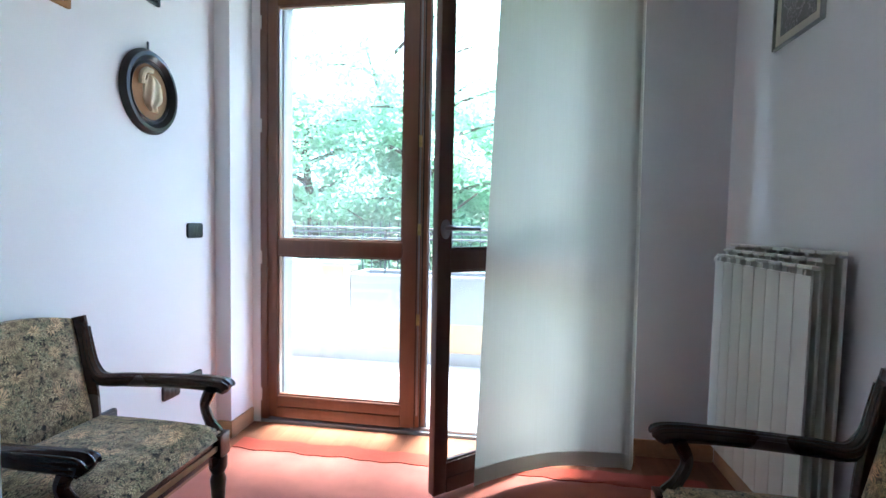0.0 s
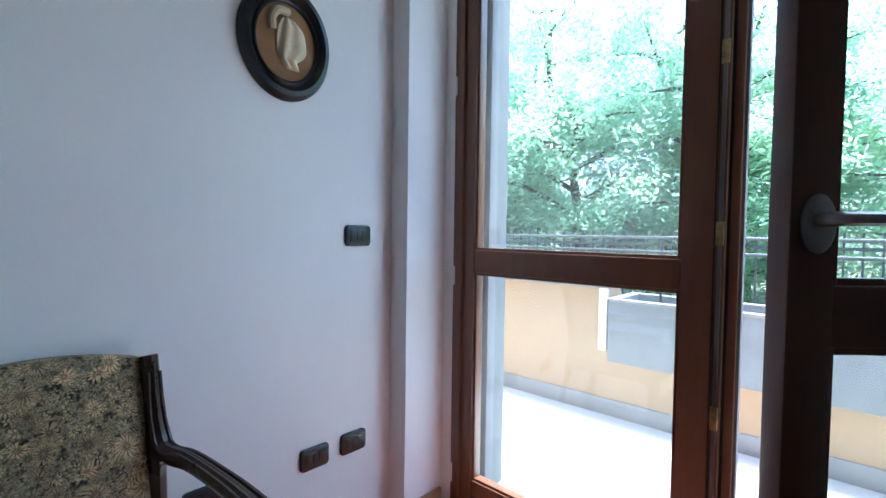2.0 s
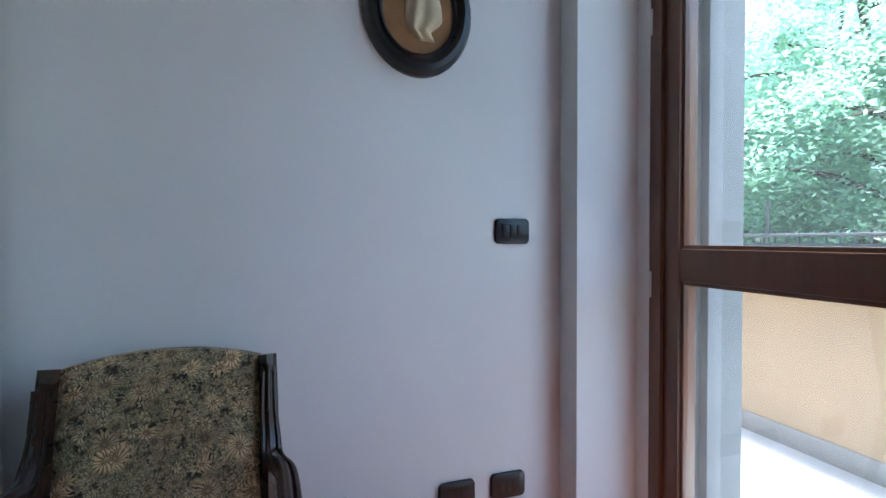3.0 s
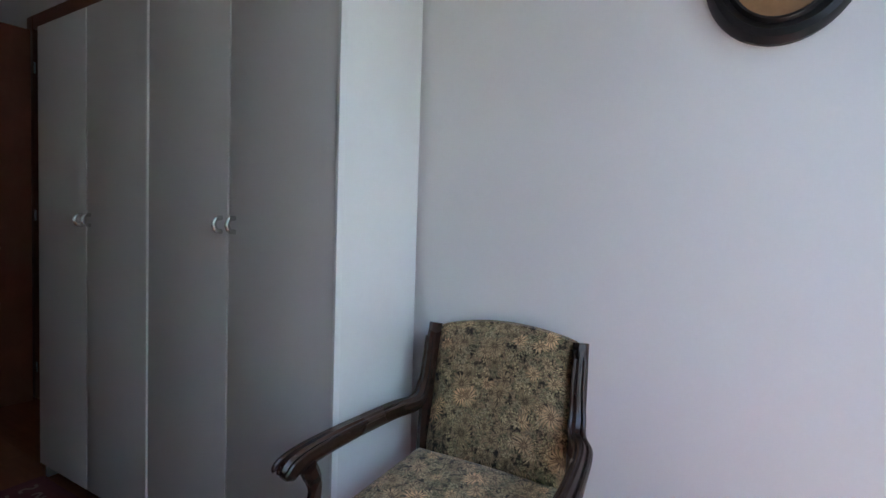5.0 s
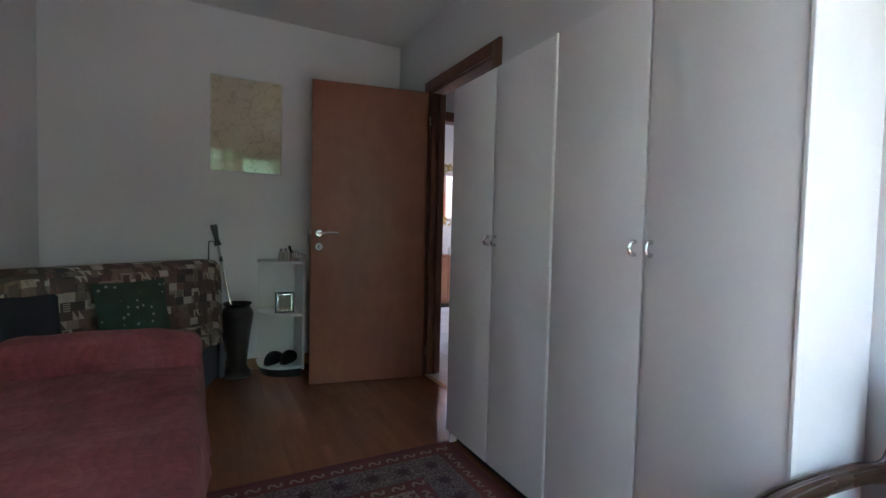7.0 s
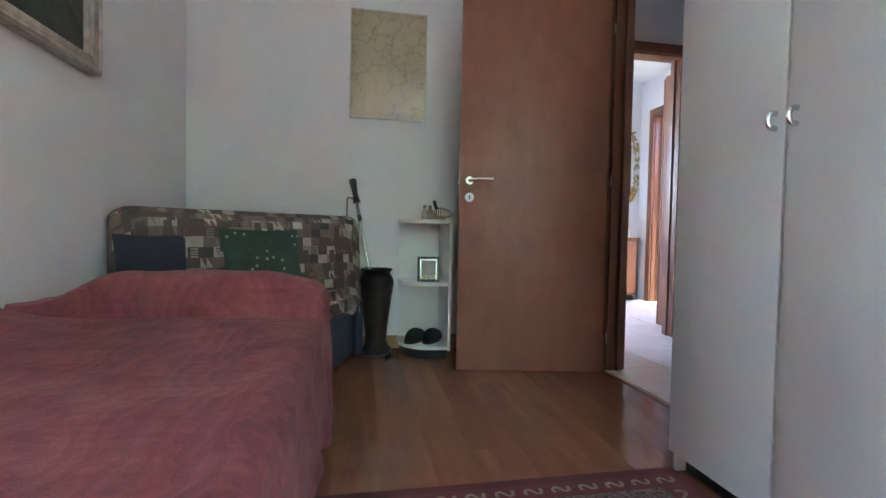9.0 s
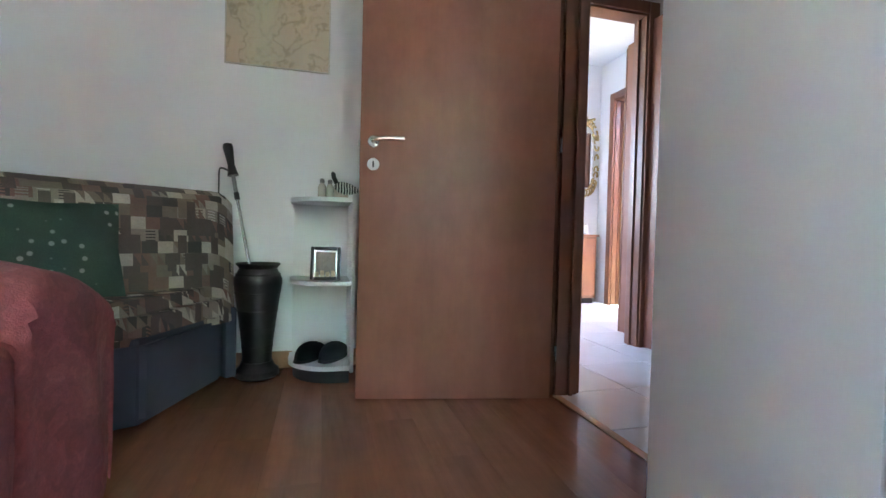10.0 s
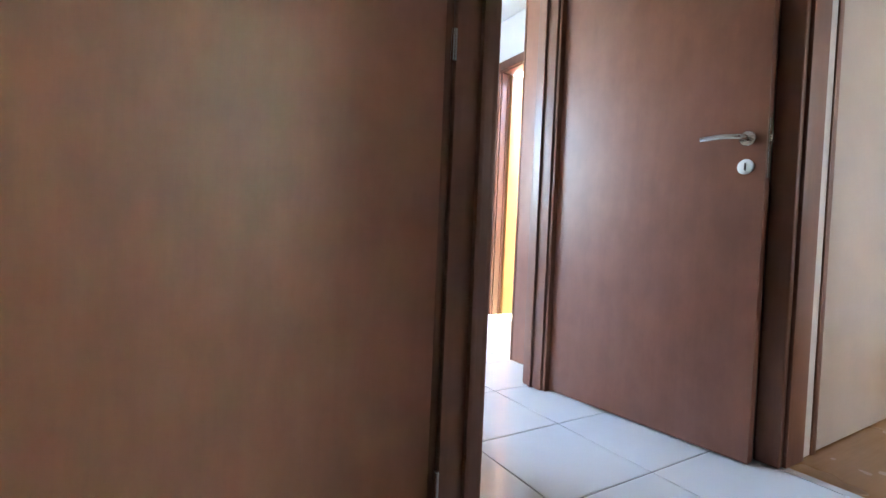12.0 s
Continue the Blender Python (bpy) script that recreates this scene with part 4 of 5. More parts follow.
part("border", thick(grid_sheet(90, 4, mat_edge), 0.004), MAT_RED, mat, "orange-red border")
part("field", thick(grid_sheet(60, 12, lambda u, v: (-1.10 + 2.22 * u, 2.158 - 0.60 * v + (0.006 * math.sin((-1.10 + 2.22 * u) * 21) + 0.004 * math.sin((-1.10 + 2.22 * u) * 47 + 1)) * (1 - v), 0.004 + 0.003 * max(0, math.sin(u * 17)) * v)), 0.004), MAT_CORAL, mat, "paler coral field")

# ---- bed ----
bed = thing("bed", pose(0, 0, 0), "single bed with a rumpled pinkish red bedspread against the wall", "bed")
part("bed_base", boxed((0.36, 1.17, -1.20, 0.42, 0.0, 0.30), bevel=0.01), BLUE_CLOTH, bed)
part("mattress", boxed((0.33, 1.18, -1.22, 0.44, 0.30, 0.455), bevel=0.03, segments=3), WHITE, bed)


def spread_at(u, v):
    """u across from the wall over the open edge to the floor, v along the bed towards the pillow."""
    y = 0.45 - 1.72 * v
    n = noise.noise(Vector((u * 3.0, v * 6.0, 1.3)))
    n2 = noise.noise(Vector((u * 9.0, v * 16.0, 4.1)))
    hump = 0.0
    s = (-y - 0.86) / 0.41
    if 0 < s < 1:
        hump = 0.135 * math.sin(math.pi * min(1, s * 1.12) ** 0.55) ** 0.6 if s < 0.89 else 0.0
    rise = min(1.0, u / 0.2)
    hump *= rise * rise * (3 - 2 * rise) * (1.0 if u < 0.5 else 1.0 - 0.25 * min(1, (u - 0.5) * 6))
    top = 0.478 + hump
    hem = 0.05 + 0.13 * max(0, min(1, (y + 1.05) / 0.6)) + 0.022 * math.sin(y * 23) * math.sin(y * 7 + 1) + 0.012
    L = 0.935 + top - hem
    d = u * L
    edge = 0.24
    if d < 0.935 - 0.05:
        x, z = 1.185 - d, top
    elif d < 0.935 + 0.03:
        a = (d - 0.885) / 0.08 * math.pi / 2
        x, z = 1.185 - 0.885 - 0.051 * math.sin(a), top - 0.051 * (1 - math.cos(a))
    else:
        drop = d - 0.965
        x, z = edge + 0.012 - 0.05 * max(0, min(1, (y + 1.25) / 0.75)) * drop / top - 0.015 * math.sin(v * 31 + 2 * n) * min(1, drop * 4), top - 0.051 - drop
    x += 0.006 * n2
    z += 0.014 * n * (1 if d < 0.85 else 0.2) + 0.006 * n2 + 0.05 * math.exp(-d / 0.16)
    crease = math.exp(-((y + 0.842 + 0.012 * math.sin(5 * u)) / 0.016) ** 2)
    fade = max(0.0, min(1.0, (0.95 - d) / 0.12))
    z -= 0.026 * crease * fade
    y += 0.022 * math.exp(-((s - 0.10) / 0.10) ** 2) * fade
    x += 0.016 * crease * (1 - fade)
    if s > 0.85:
        z -= 0.22 * (s - 0.85) / 0.15 if d < 0.9 else 0
        y = -1.21 - 0.03 * (s - 0.85)
    return (x, y, max(z, 0.012))


part("bedspread", grid_sheet(60, 110, spread_at), BEDSPREAD, bed, "pinkish red woven bedspread folded over the pillow")

# ---- sofa, set across the corner ----
sofa = thing("sofa", pose(0.155, -2.15, 0, 0, 0, 37.3), "corner sofa in brown patchwork fabric with slate blue base", "sofa")


def slab(outline, z0, z1, soft):
    bm = bmesh.new()
    f = bm.faces.new([bm.verts.new((x, y, z0)) for x, y in outline])
    ext = bmesh.ops.extrude_face_region(bm, geom=[f])
    bmesh.ops.translate(bm, verts=[g for g in ext["geom"] if isinstance(g, bmesh.types.BMVert)], vec=(0, 0, z1 - z0))
    bmesh.ops.bevel(bm, geom=bm.edges[:], offset=soft, segments=4, affect="EDGES")
    return bm


part("base", slab([(0.03, -0.06), (0.04, 0.06), (0.47, 0.37), (0.92, 0.28), (1.22, 0.04), (1.22, -0.06)], 0.02, 0.31, 0.02), BLUE_CLOTH, sofa, "slate blue cloth base")
part("seat_cushion", slab([(0.02, 0.02), (0.03, 0.09), (0.50, 0.40), (0.93, 0.30), (1.23, 0.06), (1.23, 0.02)], 0.27, 0.44, 0.05), PATCHWORK, sofa)


def sofa_back(face):
    def at(u, v):
        x = -0.01 + 1.27 * u
        z = 0.28 + 0.578 * v
        e = max(0.0, min(1, 8 * min(u, 1 - u, 1.3 - v if v < 0.9 else 1 - v)))
        puff = 0.07 * (1 - (1 - e) ** 2)
        c = min(u, 1 - u) * 1.27
        if c < 0.08:
            z -= 0.05 * (1 - c / 0.08) ** 2 * max(0, v - 0.6) / 0.4
        mid = 0.02 - 0.04 * v
        return (x, mid + (0.035 + puff if face > 0 else -0.05 - 0.2 * puff), z)
    return at


bm = grid_sheet(40, 20, sofa_back(1))
rear = grid_sheet(40, 20, sofa_back(-1))
tmp = bpy.data.meshes.new("tmp")
rear.to_mesh(tmp)
rear.free()
bm.from_mesh(tmp)
bpy.data.meshes.remove(tmp)
bmesh.ops.bridge_loops(bm, edges=[e for e in bm.edges if e.is_boundary])
part("backrest", bm, PATCHWORK, sofa)
part("side_panel", boxed((-0.012, 0.04, -0.06, 0.075, 0.02, 0.34), bevel=0.012), BLUE_CLOTH, sofa, "slate blue side panel")


def pillow(m, size, mat, label):
    w, h, d = size

    def side(face):
        def at(u, v):
            e = max(0.0, math.sin(math.pi * u) * math.sin(math.pi * v)) ** 0.45
            pin = 1 - 0.06 * (1 - abs(2 * u - 1)) * abs(2 * v - 1) - 0.06 * (1 - abs(2 * v - 1)) * abs(2 * u - 1)
            return ((u - 0.5) * w * pin, face * d / 2 * e, (v - 0.5) * h * pin)
        return at

    bm = grid_sheet(18, 18, side(1))
    rear = grid_sheet(18, 18, side(-1))
    tmp = bpy.data.meshes.new("tmp")
    rear.to_mesh(tmp)
    rear.free()
    bm.from_mesh(tmp)
    bpy.data.meshes.remove(tmp)
    bmesh.ops.remove_doubles(bm, verts=bm.verts[:], dist=0.0005)
    ob = new("cushion", finish("cushion", bm, mat))
    ob.matrix_basis = m
    return tagged(ob, label, "cushion")


SOFA = pose(0.155, -2.15, 0, 0, 0, 37.3)
pillow(SOFA @ pose(0.665, 0.155, 0.605, 14, 0, 0), (0.40, 0.34, 0.10), GREEN_DOTS, "dark green cushion with pale dots leaning on the sofa back")
NAVY = plain("navy_cloth", (0.020, 0.026, 0.036), 0.95, vary=0.15, grain=400, relief=0.4)
pillow(SOFA @ pose(1.135, 0.13, 0.575, 14, 0, 0), (0.27, 0.34, 0.09), NAVY, "dark blue cushion leaning on the sofa back")


# ---- wall things ----
def rounded_plate(x0, x1, w, h, r):
    """A plate with round corners standing out from x0 to x1, its front edge softened."""
    rings = []
    bm = bmesh.new()
    for x, inset in ((x0, 0.0), (x1 - 0.003, 0.0), (x1 - 0.001, 0.0015), (x1, 0.004)):
        loop = []
        for cy, cz, start in ((1, 1, 0), (-1, 1, 90), (-1, -1, 180), (1, -1, 270)):
            for k in range(6):
                a = radians(start + 18 * k)
                loop.append(bm.verts.new((x, cy * (w / 2 - r) + (r - inset) * math.cos(a), cz * (h / 2 - r) + (r - inset) * math.sin(a))))
        rings.append(loop)
    for lo, hi in zip(rings, rings[1:]):
        for k in range(24):
            bm.faces.new((lo[k], lo[(k + 1) % 24], hi[(k + 1) % 24], hi[k]))
    bm.faces.new(rings[-1])
    bm.faces.new(rings[0][::-1])
    return bm


def wall_plate(y, z, w, h, name, label):
    p = thing(name, pose(WX, y, z), label, name.replace("_", " "), "black wall plates")
    part("plate", rounded_plate(0, 0.011, w, h, 0.013), BLACK_PLASTIC, p)
    part("inner_frame", boxed((0.011, 0.0135, -w / 2 + 0.016, w / 2 - 0.016, -h / 2 + 0.014, h / 2 - 0.014), bevel=0.001), BLACK_WOOD, p)
    for k in range(3):
        a = -w / 2 + 0.02 + k * (w - 0.04) / 3
        part("module", boxed((0.0135, 0.0155, a + 0.001, a + (w - 0.04) / 3 - 0.001, -h / 2 + 0.018, h / 2 - 0.018), bevel=0.001), BLACK_PLASTIC, p)
    return p


wall_plate(2.112, 1.078, 0.104, 0.071, "light_switch", "black plastic light switch on the white wall")
wall_plate(1.946, 0.358, 0.104, 0.071, "wall_socket", "black plastic wall socket above the baseboard")
wall_plate(2.098, 0.360, 0.104, 0.071, "wall_socket", "black plastic wall socket beside the corner pier")
wall_plate(1.605, 0.362, 0.104, 0.071, "wall_socket", "black plastic wall socket behind the armchair")

plaque = thing("wall_plaque", pose(WX, 1.842, 1.652), "oval black wall plaque with an ivory relief on tan", "plaque")


def oval_ring(ro, ri, sy, prof):
    """Ring with the cross-section prof (0..1 across, height)."""
    bm, rings = bmesh.new(), []
    for k in range(48):
        a = 2 * math.pi * k / 48
        rings.append([bm.verts.new((h, (ri + (ro - ri) * q) * math.cos(a) * sy, (ri + (ro - ri) * q) * math.sin(a))) for q, h in prof])
    for k in range(48):
        a, b = rings[k], rings[(k + 1) % 48]
        for i in range(len(prof)):
            j = (i + 1) % len(prof)
            bm.faces.new((a[i], a[j], b[j], b[i]))
    return bm


part("frame", oval_ring(0.172, 0.113, 0.845, [(0, 0.0), (0, 0.014), (0.12, 0.018), (0.25, 0.012), (0.55, 0.03), (0.8, 0.028), (1.0, 0.012), (1.0, 0.0)]), BLACK_WOOD, plaque, "moulded black oval frame")
disc = lathe([(0.116, 0.0), (0.116, 0.008)], 40, True)
for v in disc.verts:
    v.co.y *= 0.84
part("ground", disc, TAN, plaque, "tan velvet ground", at=pose(0, 0, 0, 0, 90, 0))
# a plain draped form in low relief
R_Z = (-0.078, -0.055, -0.035, -0.02, 0.01, 0.04, 0.062, 0.073)
R_LEFT = (0.0, -0.028, -0.035, -0.036, -0.036, -0.034, -0.022, -0.008)
R_RIGHT = (0.045, 0.032, 0.058, 0.066, 0.064, 0.056, 0.030, 0.002)


def drape(u, v):
    z = -0.078 + 0.151 * v
    lo, hi = np.interp(z, R_Z, R_LEFT), np.interp(z, R_Z, R_RIGHT)
    dome = max(0.0, 1 - (2 * u - 1) ** 4) ** 0.5 * max(0.0, 1 - (2 * v - 1) ** 6) ** 0.5
    fold = 0.76 + 0.24 * math.sin(17 * u ** 0.8 + 5 * (1 - v) * (1 - u)) * (1.15 - u)
    return (0.007 + 0.024 * dome * fold, lo + (hi - lo) * u, z)


relief = grid_sheet(36, 36, drape)
part("relief", relief, IVORY, plaque, "ivory coloured draped relief")
part("veil", sweep(arc([(0.012, -0.044, 0.026), (0.020, -0.050, 0.054), (0.022, -0.034, 0.080), (0.016, 0.002, 0.086)], 6), 0.012, 8), IVORY, plaque)
part("hanger", boxed((0.0, 0.006, -0.004, 0.004, 0.165, 0.205), bevel=0.002), BLACK_WOOD, plaque)


def framed(name, m, w, h, border, depth, frame_mat, sheet_mat, label, category="picture", glazed=False, mount=0.0):
    """Local x across, z up, y = 0 at the wall and the face towards -y."""
    p = thing(name, m, label, category)
    part("frame", boxed((-w / 2, -w / 2 + border, -depth, 0, -h / 2, h / 2), (w / 2 - border, w / 2, -depth, 0, -h / 2, h / 2), (-w / 2 + border, w / 2 - border, -depth, 0, -h / 2, -h / 2 + border), (-w / 2 + border, w / 2 - border, -depth, 0, h / 2 - border, h / 2), bevel=min(0.004, border * 0.3)), frame_mat, p)
    part("backing", boxed((-w / 2 + border, w / 2 - border, -0.006, -0.001, -h / 2 + border, h / 2 - border)), PAPER, p)
    b = border + mount
    part("sheet", boxed((-w / 2 + b, w / 2 - b, -0.0085, -0.006, -h / 2 + b, h / 2 - b)), sheet_mat, p)
    if glazed:
        g = part("glass", boxed((-w / 2 + border, w / 2 - border, -depth + 0.004, -depth + 0.006, -h / 2 + border, h / 2 - border)), GLASS, p)
        g.visible_shadow = False
    return p


framed("map_print", pose(-0.042, SY, 1.842, 0, 0, 180), 0.492, 0.69, 0.006, 0.014, PAPER, MAP_PRINT, "old sepia map under glass on the white wall", glazed=True)
paint = framed("painting", pose(east(-0.865), -0.865, 1.828, 0, 0, 90 + SKEW) @ pose(0, 0, 0, 0, 0, 180), 0.89, 0.94, 0.055, 0.045, plain("worn_silver_frame", (0.46, 0.42, 0.35), 0.5, 0.3, vary=0.3, scale=20), PAINTING, "dark landscape painting in a worn pale frame")
LIP = plain("pale_frame_lip", (0.58, 0.54, 0.47), 0.5, 0.2, vary=0.25, scale=25)
for o, q, d in ((0.052, 0.010, 0.030), (0.010, 0.012, 0.050)):
    X, Z = 0.445 - o, 0.47 - o
    part("moulding", boxed((-X, -X + q, -d - 0.001, -0.01, -Z, Z), (X - q, X, -d - 0.001, -0.01, -Z, Z), (-X + q, X - q, -d - 0.001, -0.01, -Z, -Z + q), (-X + q, X - q, -d - 0.001, -0.01, Z - q, Z), bevel=0.003), LIP, paint, "pale worn moulding")


def painted(name, color, layer, outline):
    """A flat patch of thick oil paint on the picture."""
    bm = bmesh.new()
    f = bm.faces.new([bm.verts.new((x, -0.0083 - 0.0007 * layer, z)) for x, z in outline])
    ext = bmesh.ops.extrude_face_region(bm, geom=[f])
    bmesh.ops.translate(bm, verts=[g for g in ext["geom"] if isinstance(g, bmesh.types.BMVert)], vec=(0, 0.0004, 0))
    part(name, bm, plain("oil_" + name, color, 0.45, vary=0.5, scale=14, grain=60, relief=0.4), paint)


painted("painted_mountain", (0.093, 0.0899, 0.0837), 1, [(0.02, 0.05), (0.09, 0.10), (0.13, 0.12), (0.16, 0.175), (0.19, 0.12), (0.24, 0.09), (0.30, 0.05)])
painted("painted_mountain", (0.1054, 0.0992, 0.093), 1, [(-0.36, 0.05), (-0.28, 0.22), (-0.22, 0.30), (-0.14, 0.20), (-0.05, 0.24), (0.0, 0.14), (0.04, 0.05)])
painted("painted_meadow", (0.0341, 0.0403, 0.0279), 2, [(-0.14, -0.41), (-0.06, -0.2), (-0.02, -0.12), (0.10, -0.15), (0.22, -0.20), (0.32, -0.27), (0.385, -0.33), (0.385, -0.41)])
painted("painted_rock", (0.186, 0.1395, 0.0961), 3, [(-0.385, -0.41), (-0.385, -0.21), (-0.22, -0.185), (-0.10, -0.20), (-0.06, -0.30), (-0.10, -0.41)])
painted("painted_bush", (0.0248, 0.0341, 0.0217), 3, [(-0.385, -0.205), (-0.385, -0.03), (-0.34, -0.01), (-0.29, -0.05), (-0.27, -0.10), (-0.29, -0.18)])
painted("painted_house", (0.0527, 0.0372, 0.0279), 4, [(-0.27, -0.17), (-0.285, -0.05), (-0.20, 0.01), (-0.06, -0.12), (-0.03, -0.19)])
painted("painted_roof", (0.1674, 0.1364, 0.1054), 5, [(-0.30, -0.035), (-0.205, 0.03), (-0.17, 0.02), (-0.06, -0.11), (-0.075, -0.115), (-0.185, -0.005), (-0.21, 0.008), (-0.29, -0.05)])
for x in (-0.235, -0.185):
    painted("painted_window", (0.31, 0.2914, 0.2604), 5, [(x, -0.10), (x, -0.07), (x + 0.028, -0.075), (x + 0.028, -0.105)])
for x, z in ((0.075, -0.07), (0.145, -0.055), (0.195, -0.115), (0.245, -0.10)):
    painted("painted_fir", (0.0248, 0.0217, 0.0186), 6, [(x - 0.03, -0.26), (x - 0.012, z - 0.07), (x - 0.016, z - 0.065), (x, z), (x + 0.014, z - 0.06), (x + 0.012, z - 0.07), (x + 0.03, -0.26)])
framed("small_print", pose(east(1.97), 1.97, 2.025, 0, 0, 90 + SKEW) @ pose(0, 0, 0, 0, 0, 180), 0.30, 0.40, 0.008, 0.016, PEWTER, GREY_PRINT, "grey print in a thin dark frame above the radiator", mount=0.035)
framed("small_print", pose(WX, 1.37, 1.985, 0, 0, 90), 0.26, 0.31, 0.018, 0.016, TAN, GREY_PRINT, "small print in a wooden frame high on the wall", mount=0.03)
framed("small_print", pose(WX, 1.78, 2.17, 0, 0, 90), 0.24, 0.30, 0.015, 0.016, BLACK_WOOD, GREY_PRINT, "small print in a black frame above the plaque", mount=0.03)

# ---- corner shelf with its things ----
shelf = thing("corner_shelf", pose(-0.398, SY + 0.004, 0), "white quarter-round corner shelf with three boards", "shelf")
part("side_board", boxed((-0.014, 0.002, 0.0, 0.35, 0.06, 0.85), bevel=0.002), WHITE, shelf)
part("back_board", boxed((0.002, 0.27, 0.0, 0.008, 0.06, 0.842), bevel=0.001), WHITE, shelf)


def rounded_board(z, t, dx, dy, mat, name, label=""):
    bm = bmesh.new()
    outline = [(0.002, 0.008), (0.28 - dx, 0.008)] + [(0.28 - dx - 0.20 + 0.20 * math.cos(a), 0.12 - dy + 0.20 * math.sin(a)) for a in np.linspace(0, math.pi / 2, 10)] + [(0.002, 0.32 - dy)]
    f = bm.faces.new([bm.verts.new((x, y, z)) for x, y in outline])
    ext = bmesh.ops.extrude_face_region(bm, geom=[f])
    bmesh.ops.translate(bm, verts=[g for g in ext["geom"] if isinstance(g, bmesh.types.BMVert)], vec=(0, 0, t))
    return part(name, bm, mat, shelf, label)


rounded_board(0.0, 0.06, 0.02, 0.02, DARK, "plinth", "dark plinth")
for z in (0.061, 0.447, 0.828):
    rounded_board(z, 0.02, 0, 0, WHITE, "board")

slippers = []
for k in (0, 1):
    s = thing("slipper", pose(-0.335 + 0.105 * k, -2.12 - 0.012 * k, 0.081, 0, 0, -30 - 4 * k) @ Matrix.Diagonal((1.08, 1.1, 1.1, 1)), "soft black slipper on the lowest shelf board", "slipper", "pair of slippers")
    sole = lathe([(0.040, 0), (0.046, 0.006), (0.044, 0.014)], 20, True)
    for v in sole.verts:
        v.co.y *= 2.6
    part("sole", sole, DARK, s)
    upper = bmesh.new()
    bmesh.ops.create_uvsphere(upper, u_segments=18, v_segments=12, radius=1)
    for v in upper.verts:
        v.co = Vector((v.co.x * 0.051, v.co.y * 0.108, 0.014 + max(0, v.co.z) * (0.062 + 0.018 * v.co.y)))
    part("upper", upper, plain("black_felt", (0.010, 0.010, 0.013), 0.95, vary=0.3), s)

photo = framed("photo_frame", pose(-0.285, -2.02, 0.467 + 0.078, -10, 0, 174), 0.135, 0.155, 0.017, 0.014, BLACK_WOOD, PHOTO, "small black photo frame standing on the shelf", "photo frame", False, 0.006)
part("inner_frame", boxed((-0.052, -0.044, -0.017, -0.012, -0.062, 0.06), (0.044, 0.052, -0.017, -0.012, -0.062, 0.06), (-0.044, 0.044, -0.017, -0.012, 0.052, 0.06), (-0.044, 0.044, -0.017, -0.012, -0.062, -0.054), bevel=0.001), STEEL, photo, "silver inner frame")
for k in range(4):
    part("figure", boxed((-0.046 + 0.024 * k, -0.028 + 0.024 * k, -0.021, -0.0175, -0.062, -0.040 + 0.006 * (k % 2)), bevel=0.003), IVORY, photo, "tiny ivory ornament")
part("stand_foot", boxed((-0.02, 0.02, 0.0, 0.05, -0.0765, -0.072)), BLACK_WOOD, photo)
def shelf_bottle(x, y):
    b = thing("bottle", pose(x, y, 0.848) @ Matrix.Diagonal((0.9, 0.9, 0.88, 1)), "small clear glass bottle with a grey stopper on the shelf", "bottle", "bottles on the shelf")
    body = part("body", lathe([(0.018, 0), (0.021, 0.004), (0.021, 0.058), (0.014, 0.072), (0.010, 0.080)], 18, True), plain("milky_glass", (0.50, 0.45, 0.40), 0.12, vary=0.05, relief=0.02), b)
    part("stopper", lathe([(0.010, 0.0805), (0.012, 0.084), (0.012, 0.098), (0.006, 0.103)], 14, True), PEWTER, body, "grey stopper")


shelf_bottle(-0.262, -2.06)
shelf_bottle(-0.298, -2.085)
keepsake = thing("keepsake_box", pose(-0.348, -2.03, 0.848), "pinkish porcelain box with a pitched lid", "box")
part("body", boxed((-0.032, 0.032, -0.024, 0.024, 0, 0.048), bevel=0.004), plain("pink_porcelain", (0.50, 0.36, 0.31), 0.4, vary=0.3, scale=40), keepsake)
lid = bmesh.new()
ridge = [lid.verts.new(p) for p in ((-0.036, -0.028, 0.0485), (0.036, -0.028, 0.0485), (0.036, 0.028, 0.0485), (-0.036, 0.028, 0.0485), (-0.022, 0, 0.076), (0.022, 0, 0.076))]
for f in ((0, 1, 5, 4), (2, 3, 4, 5), (1, 2, 5), (3, 0, 4), (3, 2, 1, 0)):
    lid.faces.new([ridge[k] for k in f])
part("lid", lid, plain("grey_pink_glaze", (0.42, 0.36, 0.34), 0.35, vary=0.3, scale=40), keepsake)
zeb = bmesh.new()
bmesh.ops.create_uvsphere(zeb, u_segments=20, v_segments=14, radius=1)
for v in zeb.verts:
    t = 0.5 - 0.5 * v.co.x
    v.co = Vector((v.co.x * 0.055, v.co.y * (0.018 + 0.014 * t), 0.034 + v.co.z * (0.020 + 0.014 * (1 - t)) + 0.016 * (1 - t)))
zebra_thing = thing("zebra_pouch", pose(-0.372, -1.99, 0.848), "zebra-striped pouch with a black top", "pouch")
part("pouch", zeb, ZEBRA, zebra_thing)
part("top", sweep(arc([(0.046, 0, 0.064), (0.056, 0, 0.085), (0.062, 0, 0.104), (0.058, 0, 0.112)], 4), 0.010, 8), BLACK_PLASTIC, zebra_thing)

